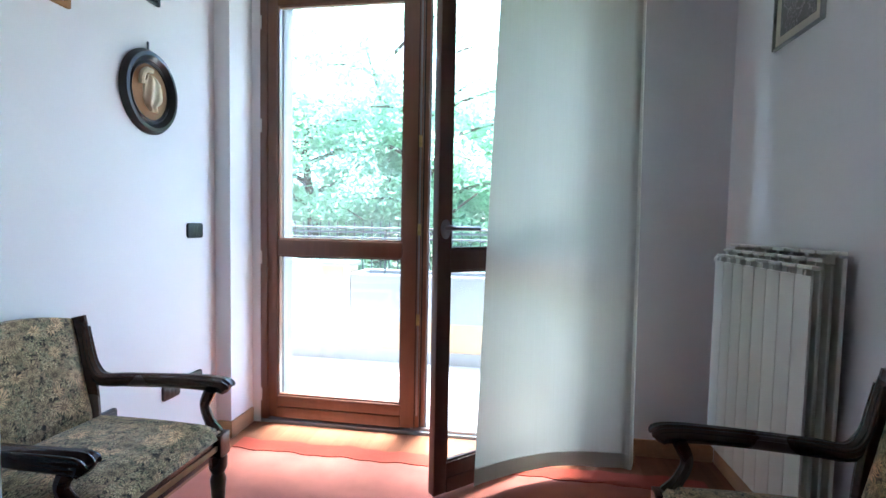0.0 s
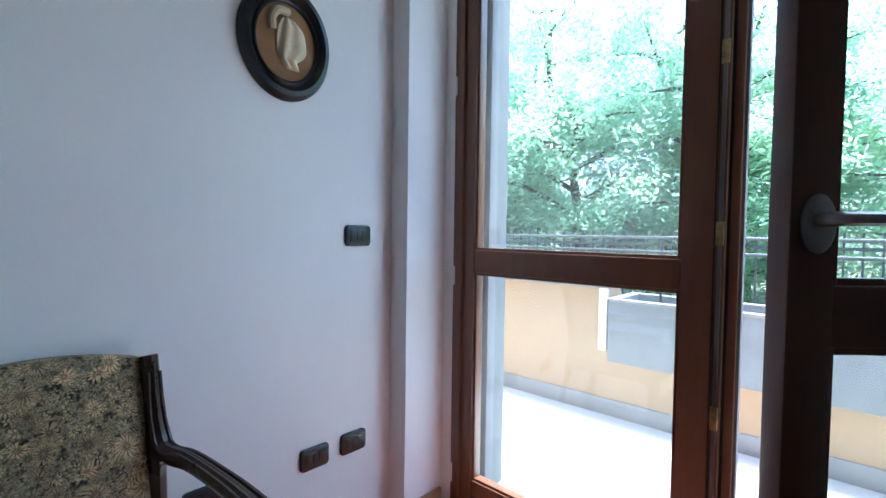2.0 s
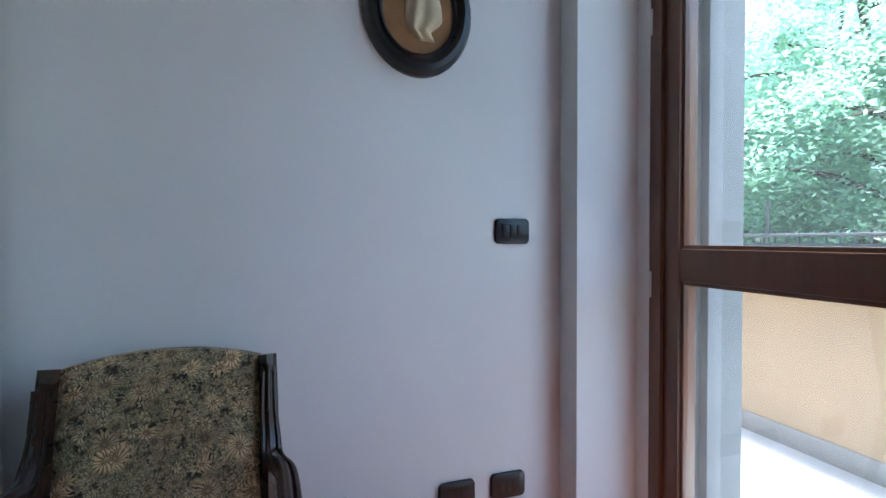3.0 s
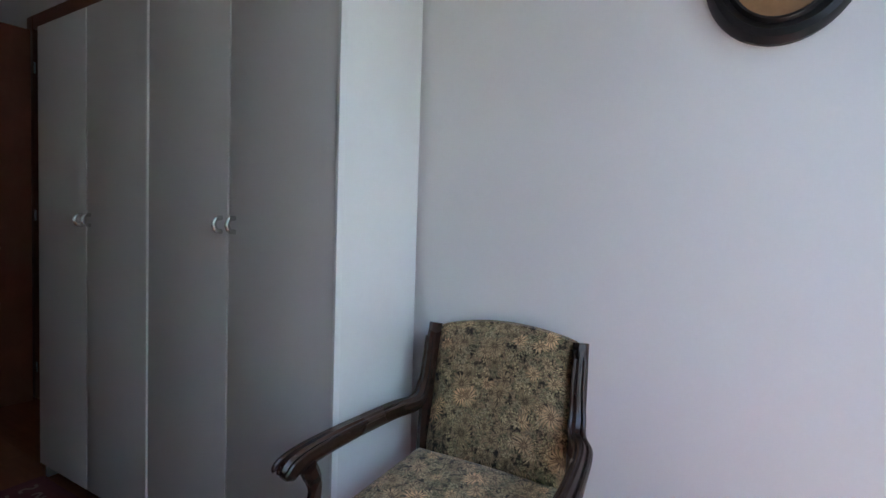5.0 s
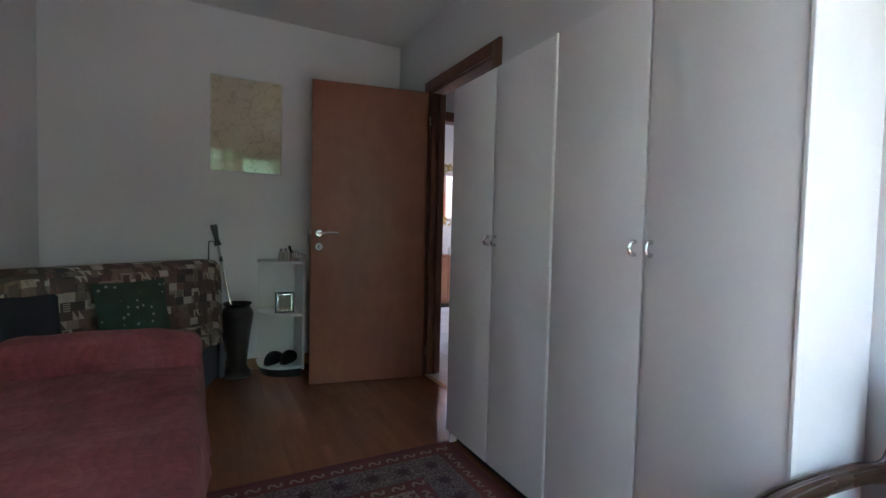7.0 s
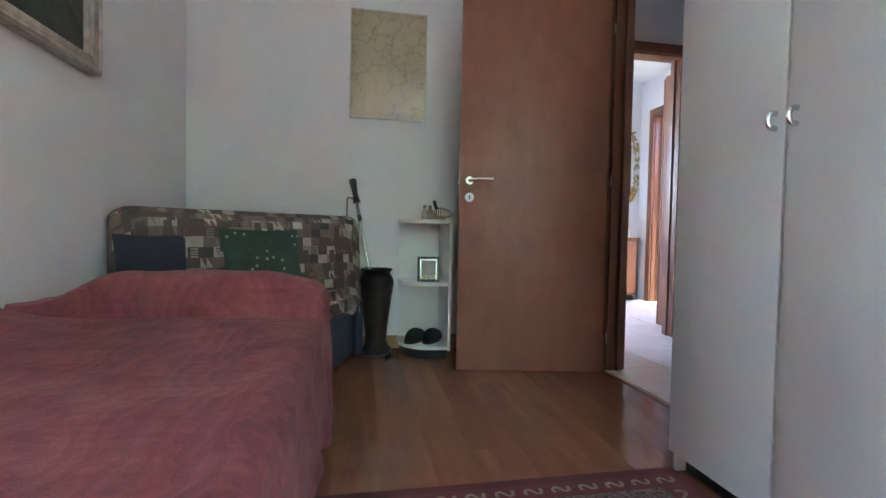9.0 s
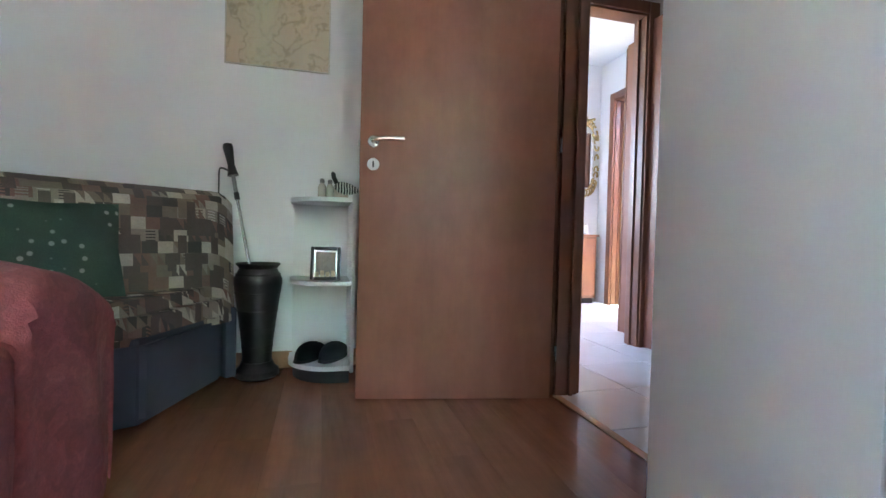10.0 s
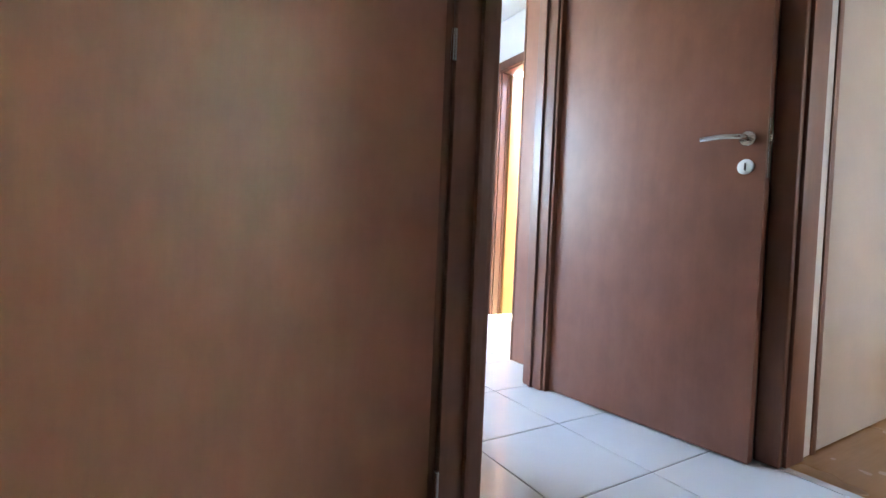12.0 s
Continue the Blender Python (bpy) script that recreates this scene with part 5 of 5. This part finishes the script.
# ---- vase and walking pole ----
vase = thing("floor_vase", pose(0.022, -2.160, 0), "tall dark bronze floor vase holding a walking pole", "vase")
part("foot", lathe([(0.085, 0), (0.10, 0.01), (0.098, 0.035), (0.078, 0.052), (0.069, 0.075)], 40, True), VASE, vase)
part("body", lathe([(0.067, 0.0755), (0.066, 0.10), (0.070, 0.16), (0.082, 0.26), (0.098, 0.38), (0.108, 0.44), (0.108, 0.465), (0.092, 0.495), (0.083, 0.512)], 40), VASE, vase)
part("rim", lathe([(0.082, 0.5125), (0.100, 0.533), (0.097, 0.538), (0.076, 0.515), (0.09, 0.46), (0.06, 0.12), (0.01, 0.10)], 40), VASE, vase)
for z, r in ((0.145, 0.0695), (0.24, 0.080), (0.315, 0.090), (0.40, 0.1015), (0.485, 0.0985)):
    part("carved_ring", lathe([(r, z - 0.005), (r + 0.0015, z), (r, z + 0.005)], 40), VASE, vase)
pole = thing("trekking_pole", pose(0, 0, 0), "aluminium walking pole with a black grip standing in the vase", "walking pole")
foot, tip = Vector((-0.018, -2.150, 0.10)), Vector((0.180, -2.245, 1.10))
way = tip - foot
part("shaft", sweep([foot, foot + way * 0.76], 0.0075, 10), STEEL, pole)
part("upper_shaft", sweep([foot + way * 0.74, foot + way * 0.88], 0.0095, 10), PEWTER, pole, "darker upper tube")
part("clamp", sweep([foot + way * 0.735, foot + way * 0.77], 0.012, 10), BLACK_PLASTIC, pole)
part("grip", sweep([foot + way * t for t in (0.85, 0.87, 0.90, 0.95, 0.985, 1.0)], [0.026, 0.021, 0.016, 0.020, 0.024, 0.02], 12), BLACK_PLASTIC, pole, "black foam grip")
part("strap", sweep(arc([foot + way * 0.87 + Vector((0.01, 0, 0)), foot + way * 0.88 + Vector((0.05, 0.01, 0.0)), foot + way * 0.86 + Vector((0.058, 0.01, -0.05)), foot + way * 0.84 + Vector((0.062, 0.01, -0.09))], 5), 0.010, 6, 0.4), BLACK_PLASTIC, pole, "black wrist strap")

# ---- hall and rooms off it ----
HX, PASS, FARY, FARX = -2.47, -2.44, -4.45, -3.30
structure("wall_hall_west", boxed((HX - 0.12, HX, PASS - 0.06, -1.50, 0, TOP), (HX - 0.12, HX, -0.74, 1.2, 0, TOP), (HX - 0.12, HX, -1.50, -0.74, DOOR_H, TOP)), PAINT)
structure("wall_hall_north", boxed((HX, WX - 0.10, 1.2, 1.32, 0, TOP)), PAINT)
structure("wall_passage", boxed((HX, WX - 0.10, PASS - 0.06, PASS + 0.06, 2.15, TOP), (HX, -2.27, PASS - 0.06, PASS + 0.06, 0, 2.15), (-1.46, WX - 0.10, PASS - 0.06, PASS + 0.06, 0, 2.15)), PAINT)
# unseen opening in this wall, added to hold the hall's fill lamp
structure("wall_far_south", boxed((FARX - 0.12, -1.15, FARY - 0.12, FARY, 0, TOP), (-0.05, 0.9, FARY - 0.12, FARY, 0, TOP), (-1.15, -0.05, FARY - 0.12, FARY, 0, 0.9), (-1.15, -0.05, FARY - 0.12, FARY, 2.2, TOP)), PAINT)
structure("wall_far_west", boxed((FARX - 0.12, FARX, FARY, -4.18, 0, TOP), (FARX - 0.12, FARX, -3.36, -2.6, 0, TOP), (FARX - 0.12, FARX, -4.18, -3.36, 2.22, TOP)), PAINT)
structure("wall_far_north", boxed((FARX, HX - 0.12, -2.72, -2.60, 0, TOP)), PAINT)
structure("wall_far_north_east", boxed((WX - 0.10, 0.9, PASS - 0.06, SY - 0.12, 0, TOP)), PAINT)
# unseen wall, kept solid so that no sky light reaches the hall
structure("wall_far_east", boxed((0.9, 1.02, FARY, PASS, 0, TOP)), PAINT)
structure("ceiling_hall", boxed((FARX - 0.12, WX - 0.10, FARY - 0.12, 1.32, TOP, TOP + 0.15), (WX - 0.10, 1.02, FARY - 0.12, SY - 0.12, TOP, TOP + 0.15)), CEILING)
structure("wall_side_room_south", boxed((-5.0, HX - 0.12, -1.72, -1.60, 0, TOP)), PAINT)
structure("wall_side_room_west", boxed((-5.12, -5.0, -1.72, 1.6, 0, TOP)), PAINT)
structure("wall_side_room_north", boxed((-5.0, HX - 0.12, 1.6, 1.72, 0, TOP)), PAINT)
structure("ceiling_side_room", boxed((-5.12, HX - 0.12, -1.72, 1.72, TOP, TOP + 0.15)), CEILING)
structure("floor_side_room", boxed((-5.0, HX - 0.021, -1.60, 1.6, -0.05, -0.001)), BEIGE_PARQUET)
structure("far_room_backing", boxed((FARX - 1.3, FARX - 1.2, -4.6, -3.2, 0, TOP), (FARX - 1.2, FARX - 0.12, -4.6, -4.5, 0, TOP), (FARX - 1.2, FARX - 0.12, -3.3, -3.2, 0, TOP)), PAINT)

door_2 = thing("door_2", pose(0, PASS, 0, 0, 0, 90) @ pose(0.06, 0, 0), "brown wooden passage door standing open along the hall wall", "door", kind="structure")
door_frame(door_2, 1.46, 2.27, 2.15, 0.12, 0.018, 0.075)
door_leaf(door_2, 0.825, 2.105, pose(0.012, 2.305, 0, 0, 0, 5.9) @ Matrix.Diagonal((1, -1, 1, 1)))
door_3 = thing("door_3", pose(HX, 0, 0), "brown wooden door frame with a cream leaf open into a side room", "door", kind="structure")
door_frame(door_3, -1.50, -0.74, DOOR_H, 0.12, 0.03, 0.075, stop=False)
white_leaf = part("door_leaf", boxed((-0.99, -0.232, -1.527, -1.487, 0.006, 2.10), bevel=0.003), plain("glossy_cream_lacquer", (0.60, 0.55, 0.50), 0.16, vary=0.04, scale=3, relief=0.02), door_3, "glossy cream door leaf")
part("leaf_edge", boxed((-0.2315, -0.196, -1.530, -1.484, 0.0, 2.12), bevel=0.002), TRIM_WOOD, door_3)
part("pale_seal", boxed((-0.1955, -0.146, -1.535, -1.489, 0.0, 2.12), bevel=0.002), WHITE, door_3, "pale strip beside the hinge")
part("door_handle", sweep([(-0.93, -1.487, 1.06), (-0.93, -1.442, 1.06), (-0.80, -1.442, 1.06)], 0.009, 8), STEEL, white_leaf)
panel_door = thing("door_4", pose(-2.475, -2.51, 0), "plain brown wooden door leaf folded back along the wall", "door", kind="structure")
part("door_leaf", boxed((-0.022, 0.022, -0.33, 0.0, 0.006, 2.15), bevel=0.003), DOOR_WOOD, panel_door)
part("edge_lip", boxed((-0.03, 0.026, -0.342, -0.33, 0.006, 2.13), bevel=0.002), TRIM_WOOD, panel_door)
door_5 = thing("door_5", pose(FARX, 0, 0), "light brown door frame with the door ajar at the far end", "door", kind="structure")
door_frame(door_5, -4.18, -3.36, 2.22, 0.12)
part("door_leaf", boxed((-0.9, -0.08, -4.15, -4.115, 0.006, 2.18), bevel=0.003), wood("amber_wood", (0.29, 0.13, 0.035), (0.37, 0.175, 0.05), 0.35), door_5, "amber wooden leaf")

console = thing("console_table", pose(-3.2, FARY + 0.004, 0), "dark wooden console cabinet under the gilded mirror", "console")
part("top", boxed((-0.02, 1.02, 0, 0.17, 0.735, 0.76), bevel=0.004), TRIM_WOOD, console)
part("body", boxed((0, 1.0, 0, 0.15, 0.06, 0.735), bevel=0.004), TRIM_WOOD, console)
part("foot", boxed((0.02, 0.98, 0, 0.13, 0, 0.06)), DARK, console)
for k in range(3):
    part("door", boxed((0.02 + 0.325 * k, 0.335 + 0.325 * k, 0.15, 0.162, 0.09, 0.71), bevel=0.003), DOOR_WOOD, console)
for k, (x, h) in enumerate(((-3.10, 0.12), (-3.02, 0.09), (-2.92, 0.10))):
    j = tagged(new("jar", finish("jar", lathe([(0.022, 0), (0.03, 0.01), (0.03, h * 0.7), (0.018, h * 0.85), (0.02, h)], 16, True), WHITE)), "small white jar on the console table", "jar", "jars on the console")
    j.matrix_basis = pose(x, FARY + 0.09, 0.76)
mirror = thing("wall_mirror", pose(-3.02, FARY, 1.62), "carved gilded wall mirror", "mirror")
part("mirror_glass", boxed((-0.19, 0.19, 0.004, 0.012, -0.33, 0.28)), MIRROR, mirror)
rng = random.Random(5)
for k in range(40):
    a = 2 * math.pi * k / 40
    x, z = 0.225 * math.copysign(abs(math.cos(a)) ** 0.5, math.cos(a)), 0.39 * math.copysign(abs(math.sin(a)) ** 0.6, math.sin(a))
    sgn = rng.choice((-1, 1))
    curl = [(x + 0.035 * math.cos(a + sgn * t * 4) * (1 - 0.5 * t), 0.012 + 0.018 * math.sin(t * 3), z + 0.05 * math.sin(a + sgn * t * 4) * (1 - 0.5 * t)) for t in np.linspace(0, 1, 8)]
    part("scroll", sweep(curl, [0.013 - 0.006 * i / 7 for i in range(8)], 6), BRASS, mirror)
for k in range(5):
    part("crest_leaf", sweep(arc([(0.05 * (k - 2), 0.015, 0.36), (0.07 * (k - 2), 0.03, 0.42), (0.10 * (k - 2), 0.015, 0.47 - 0.015 * abs(k - 2))], 4), 0.014, 6), BRASS, mirror)
pipe = tagged(new("wall_strip", finish("wall_strip", boxed((-3.285, -3.255, FARY, FARY + 0.03, 0.08, 0.74), bevel=0.008), ENAMEL)), "narrow white heating strip on the wall", "heating strip")

# ---- terrace ----
TZ = -0.21
structure("terrace_floor", boxed((-6, 5, NY + 0.30, 4.6, TZ - 0.2, TZ)), TERRACE)
structure("terrace_subfloor", boxed((-1.128, 0.64, NY + 0.0, NY + 0.30, -0.2, -0.02)), CONCRETE)
structure("house_wall_outside", boxed((-6, WX - 0.10, NY + 0.1, NY + 0.28, TZ, 2.84), (EX + 0.12, 5, NY + 0.1, NY + 0.28, TZ, 2.84)), YELLOW)
parapet = thing("parapet", pose(0, 0, 0), "yellow plastered terrace parapet with stone coping", "parapet", kind="structure")
part("wall", boxed((-6, -1.30, 4.38, 4.6, TZ, 0.71), (-1.30, 5, 4.38, 4.6, TZ, 0.34)), YELLOW, parapet)
part("coping", boxed((-6, -1.28, 4.35, 4.63, 0.71, 0.747), bevel=0.005), GREY_BASE, parapet)
part("base_strip", boxed((-6, 5, 4.367, 4.38, TZ, -0.09), bevel=0.002), GREY_BASE, parapet)
part("downpipe", boxed((-1.36, -1.30, 4.355, 4.379, 0.26, 0.71), bevel=0.004), WHITE, parapet)
planter = thing("planter", pose(0, 0, 0), "long grey concrete planter box on the parapet", "planter")
part("trough", boxed((-1.28, 4.5, 4.33, 4.37, 0.195, 0.625), (-1.28, 4.5, 4.78, 4.82, 0.195, 0.625), (-1.28, -1.23, 4.37, 4.78, 0.195, 0.625), (4.45, 4.5, 4.37, 4.78, 0.195, 0.625), (-1.23, 4.45, 4.37, 4.78, 0.341, 0.50), bevel=0.004), CONCRETE, planter)
part("rim", boxed((-1.29, 4.5, 4.32, 4.375, 0.626, 0.645), (-1.29, 4.5, 4.775, 4.83, 0.626, 0.645), (-1.29, -1.225, 4.375, 4.775, 0.626, 0.645), bevel=0.003), GREY_BASE, planter)
railing = thing("railing", pose(0, 0, 0), "dark iron railing behind the parapet", "railing")
for z in (0.975, 1.08):
    part("rail", sweep([(-6, 4.72, z), (5, 4.72, z)], 0.012, 8), IRON, railing)
post_mesh = finish("post", sweep([(0, 0, 0.50), (0, 0, 1.09)], 0.011, 8), IRON)
for k in range(8):
    o = new("post", post_mesh)
    o.parent = railing
    o.matrix_basis = pose(-5.4 + 1.45 * k, 4.72, 0.0 if k > 2 else 0.25)
fence = thing("fence", pose(0, 7.2, -0.35), "dark iron picket fence below the trees", "fence")
for z in (0.18, 1.32):
    part("rail", boxed((-9, 8, -0.012, 0.012, z, z + 0.035)), IRON, fence)
picket_mesh = finish("picket", boxed((-0.009, 0.009, -0.009, 0.009, 0, 1.5)), IRON)
for k in range(115):
    o = new("picket", picket_mesh)
    o.parent = fence
    o.matrix_basis = pose(-8.5 + 0.145 * k, 0, 0)
structure("ground", boxed((-600, 600, 4.6, 900, -0.6, -0.35), (-600, 600, -900, 4.6, -3.2, -3.0)), EARTH)


# ---- trees ----
def tree(seed, height, spread, leaves):
    r = random.Random(seed)
    t = thing("tree", pose(0, 0, 0), "leafy deciduous tree behind the terrace fence", "tree", "trees behind the fence")
    trunk_pts = [Vector((0.1 * math.sin(k * 1.7 + seed), 0.1 * math.cos(k * 1.3), height * 0.8 * k / 6)) for k in range(7)]
    part("trunk", sweep(trunk_pts, [0.16 * (1 - 0.12 * k) for k in range(7)], 9), BARK, t)
    ends = []
    for k in range(15):
        z = height * (0.08 + 0.74 * k / 14)
        a = k * 2.4 + r.uniform(-0.4, 0.4)
        reach = spread * (0.5 + 0.6 * math.sin(math.pi * min(1, 0.2 + z / height * 0.8))) * r.uniform(0.7, 1.1)
        p0 = Vector((0, 0, z))
        p1 = p0 + Vector((math.cos(a) * reach * 0.5, math.sin(a) * reach * 0.5, reach * 0.22))
        p2 = p0 + Vector((math.cos(a) * reach, math.sin(a) * reach, reach * 0.3 * r.uniform(0.3, 1.4)))
        part("limb", sweep(arc([p0, p1, p2], 4), [0.06, 0.055, 0.05, 0.043, 0.036, 0.03, 0.024, 0.018, 0.012], 6), BARK, t)
        for q in range(7):
            f = r.uniform(0.3, 1.05)
            c = p0.lerp(p1, f * 2) if f < 0.5 else p1.lerp(p2, f * 2 - 1)
            ends.append(c + Vector((r.gauss(0, 0.35), r.gauss(0, 0.35), r.gauss(0, 0.3))))
    verts, faces = [], []
    for _ in range(leaves):
        c = r.choice(ends)
        p = c + Vector((r.gauss(0, 0.24), r.gauss(0, 0.24), r.gauss(0, 0.16)))
        n = Vector((r.gauss(0, 0.6), r.gauss(0, 0.6), 1)).normalized()
        u = n.orthogonal().normalized()
        u.rotate(Matrix.Rotation(r.uniform(0, 6.28), 3, n))
        w = n.cross(u)
        s = r.uniform(0.022, 0.047)
        i = len(verts)
        verts += [p - u * s * 1.3, p + w * s * 0.55 - n * 0.01, p + u * s * 1.5 - n * 0.02, p - w * s * 0.55 - n * 0.01]
        faces.append((i, i + 1, i + 2, i + 3))
    me = bpy.data.meshes.new("crown")
    me.from_pydata(verts, [], faces)
    me.materials.append(LEAF)
    crown = new("crown", me)
    crown.parent = t
    return t


kinds = [tree(1, 6.6, 2.3, 41000), tree(2, 8.6, 2.6, 46000), tree(3, 4.6, 2.1, 38000)]
spots = [(-13.5, 11.5, 1, 40), (-10.8, 9.9, 2, 0), (-9.2, 11.9, 0, 70), (-7.2, 9.6, 2, 190), (-5.9, 11.6, 1, 10), (-4.2, 9.7, 2, 120), (-3.0, 11.3, 0, 220), (-1.7, 9.9, 2, 260), (-1.0, 13.4, 2, 130), (1.9, 10.8, 2, 35), (2.6, 11.4, 0, 310), (4.6, 10.1, 2, 80), (6.4, 11.6, 1, 250), (-16.5, 13.0, 0, 20), (-7.8, 14.0, 1, 150), (-2.0, 14.2, 1, 60)]
for k, (x, y, kind, turn) in enumerate(spots):
    m = pose(x, y, -0.36, 0, 0, turn)
    first = [i for i, s in enumerate(spots) if s[2] == kind][0]
    if k == first:
        kinds[kind].matrix_basis = m
    else:
        copy_thing(kinds[kind], m)

# ---- floors, laid piece by piece ----
floor = structure("floor", boxed((WX, EX, SY, NY, -0.06, -0.003)), DARK)
plank_w, plank_l = 0.164, 1.02
cuts = {}
rows_n = int(math.ceil((EX - WX) / plank_w))
for i in range(rows_n):
    x0 = WX + i * plank_w
    x1 = min(x0 + plank_w, EX)
    y0 = SY - (i * 0.317) % plank_l
    while y0 < NY:
        a, b = max(y0, SY), min(y0 + plank_l, NY)
        if b - a > 0.01:
            key = (round(x1 - x0, 3), round(b - a, 3))
            if key not in cuts:
                cuts[key] = finish("plank", boxed((0.0001, key[0] - 0.0001, 0.0001, key[1] - 0.0001, -0.003, 0.0), bevel=0.0002, segments=1), PARQUET)
            o = new("plank", cuts[key])
            o.parent = floor
            o.matrix_basis = pose(x0, a, 0)
        y0 += plank_l
# threshold strip between parquet and tiles
structure("threshold_strip", boxed((WX - 0.02, WX + 0.015, DOOR_S + 0.023, DOOR_N - 0.023, -0.003, 0.004), bevel=0.002), BASE_WOOD)
floor_hall = structure("floor_hall", boxed((FARX, WX, FARY, PASS - 0.16, -0.06, -0.004), (HX, WX, PASS - 0.16, 1.2, -0.06, -0.004), (WX, 0.9, FARY, PASS, -0.06, -0.004)), GROUT)
tile_mesh = finish("floor_tile", boxed((0.0027, 0.3973, 0.0027, 0.3973, -0.004, 0.0), bevel=0.001, segments=1), TILE)
n_tiles = 0
for i in range(-4, 7):
    for j in range(-7, 7):
        x, y = -2.05 + 0.4 * i, -1.665 + 0.4 * j
        inside = (x >= FARX - 0.4 and x + 0.4 <= WX - 0.02 + 0.4 and y + 0.4 <= 1.3 and x < WX - 0.1) or (y + 0.4 <= PASS + 0.3 and x < 0.9)
        if not inside:
            continue
        a0, a1, b0, b1 = x, x + 0.4, y, y + 0.4
        west = HX - 0.02 if y > PASS - 0.2 else FARX
        if a1 <= west + 0.02 or b0 < FARY - 0.39:
            continue
        lim = WX - 0.021 if b1 > PASS else 0.9
        if y > PASS:
            lim = WX - 0.021
        if a1 > lim:
            if lim - a0 < 0.02:
                continue
            me = finish("floor_tile", boxed((max(0.002, west - a0), lim - a0, 0.0027, 0.3973, -0.004, 0.0), bevel=0.001, segments=1), TILE)
        elif a0 < west:
            me = finish("floor_tile", boxed((west - a0, 0.398, 0.0027, 0.3973, -0.004, 0.0), bevel=0.001, segments=1), TILE)
        else:
            me = tile_mesh
        o = new("floor_tile", me)
        o.parent = floor_hall
        o.matrix_basis = pose(x, y, 0)
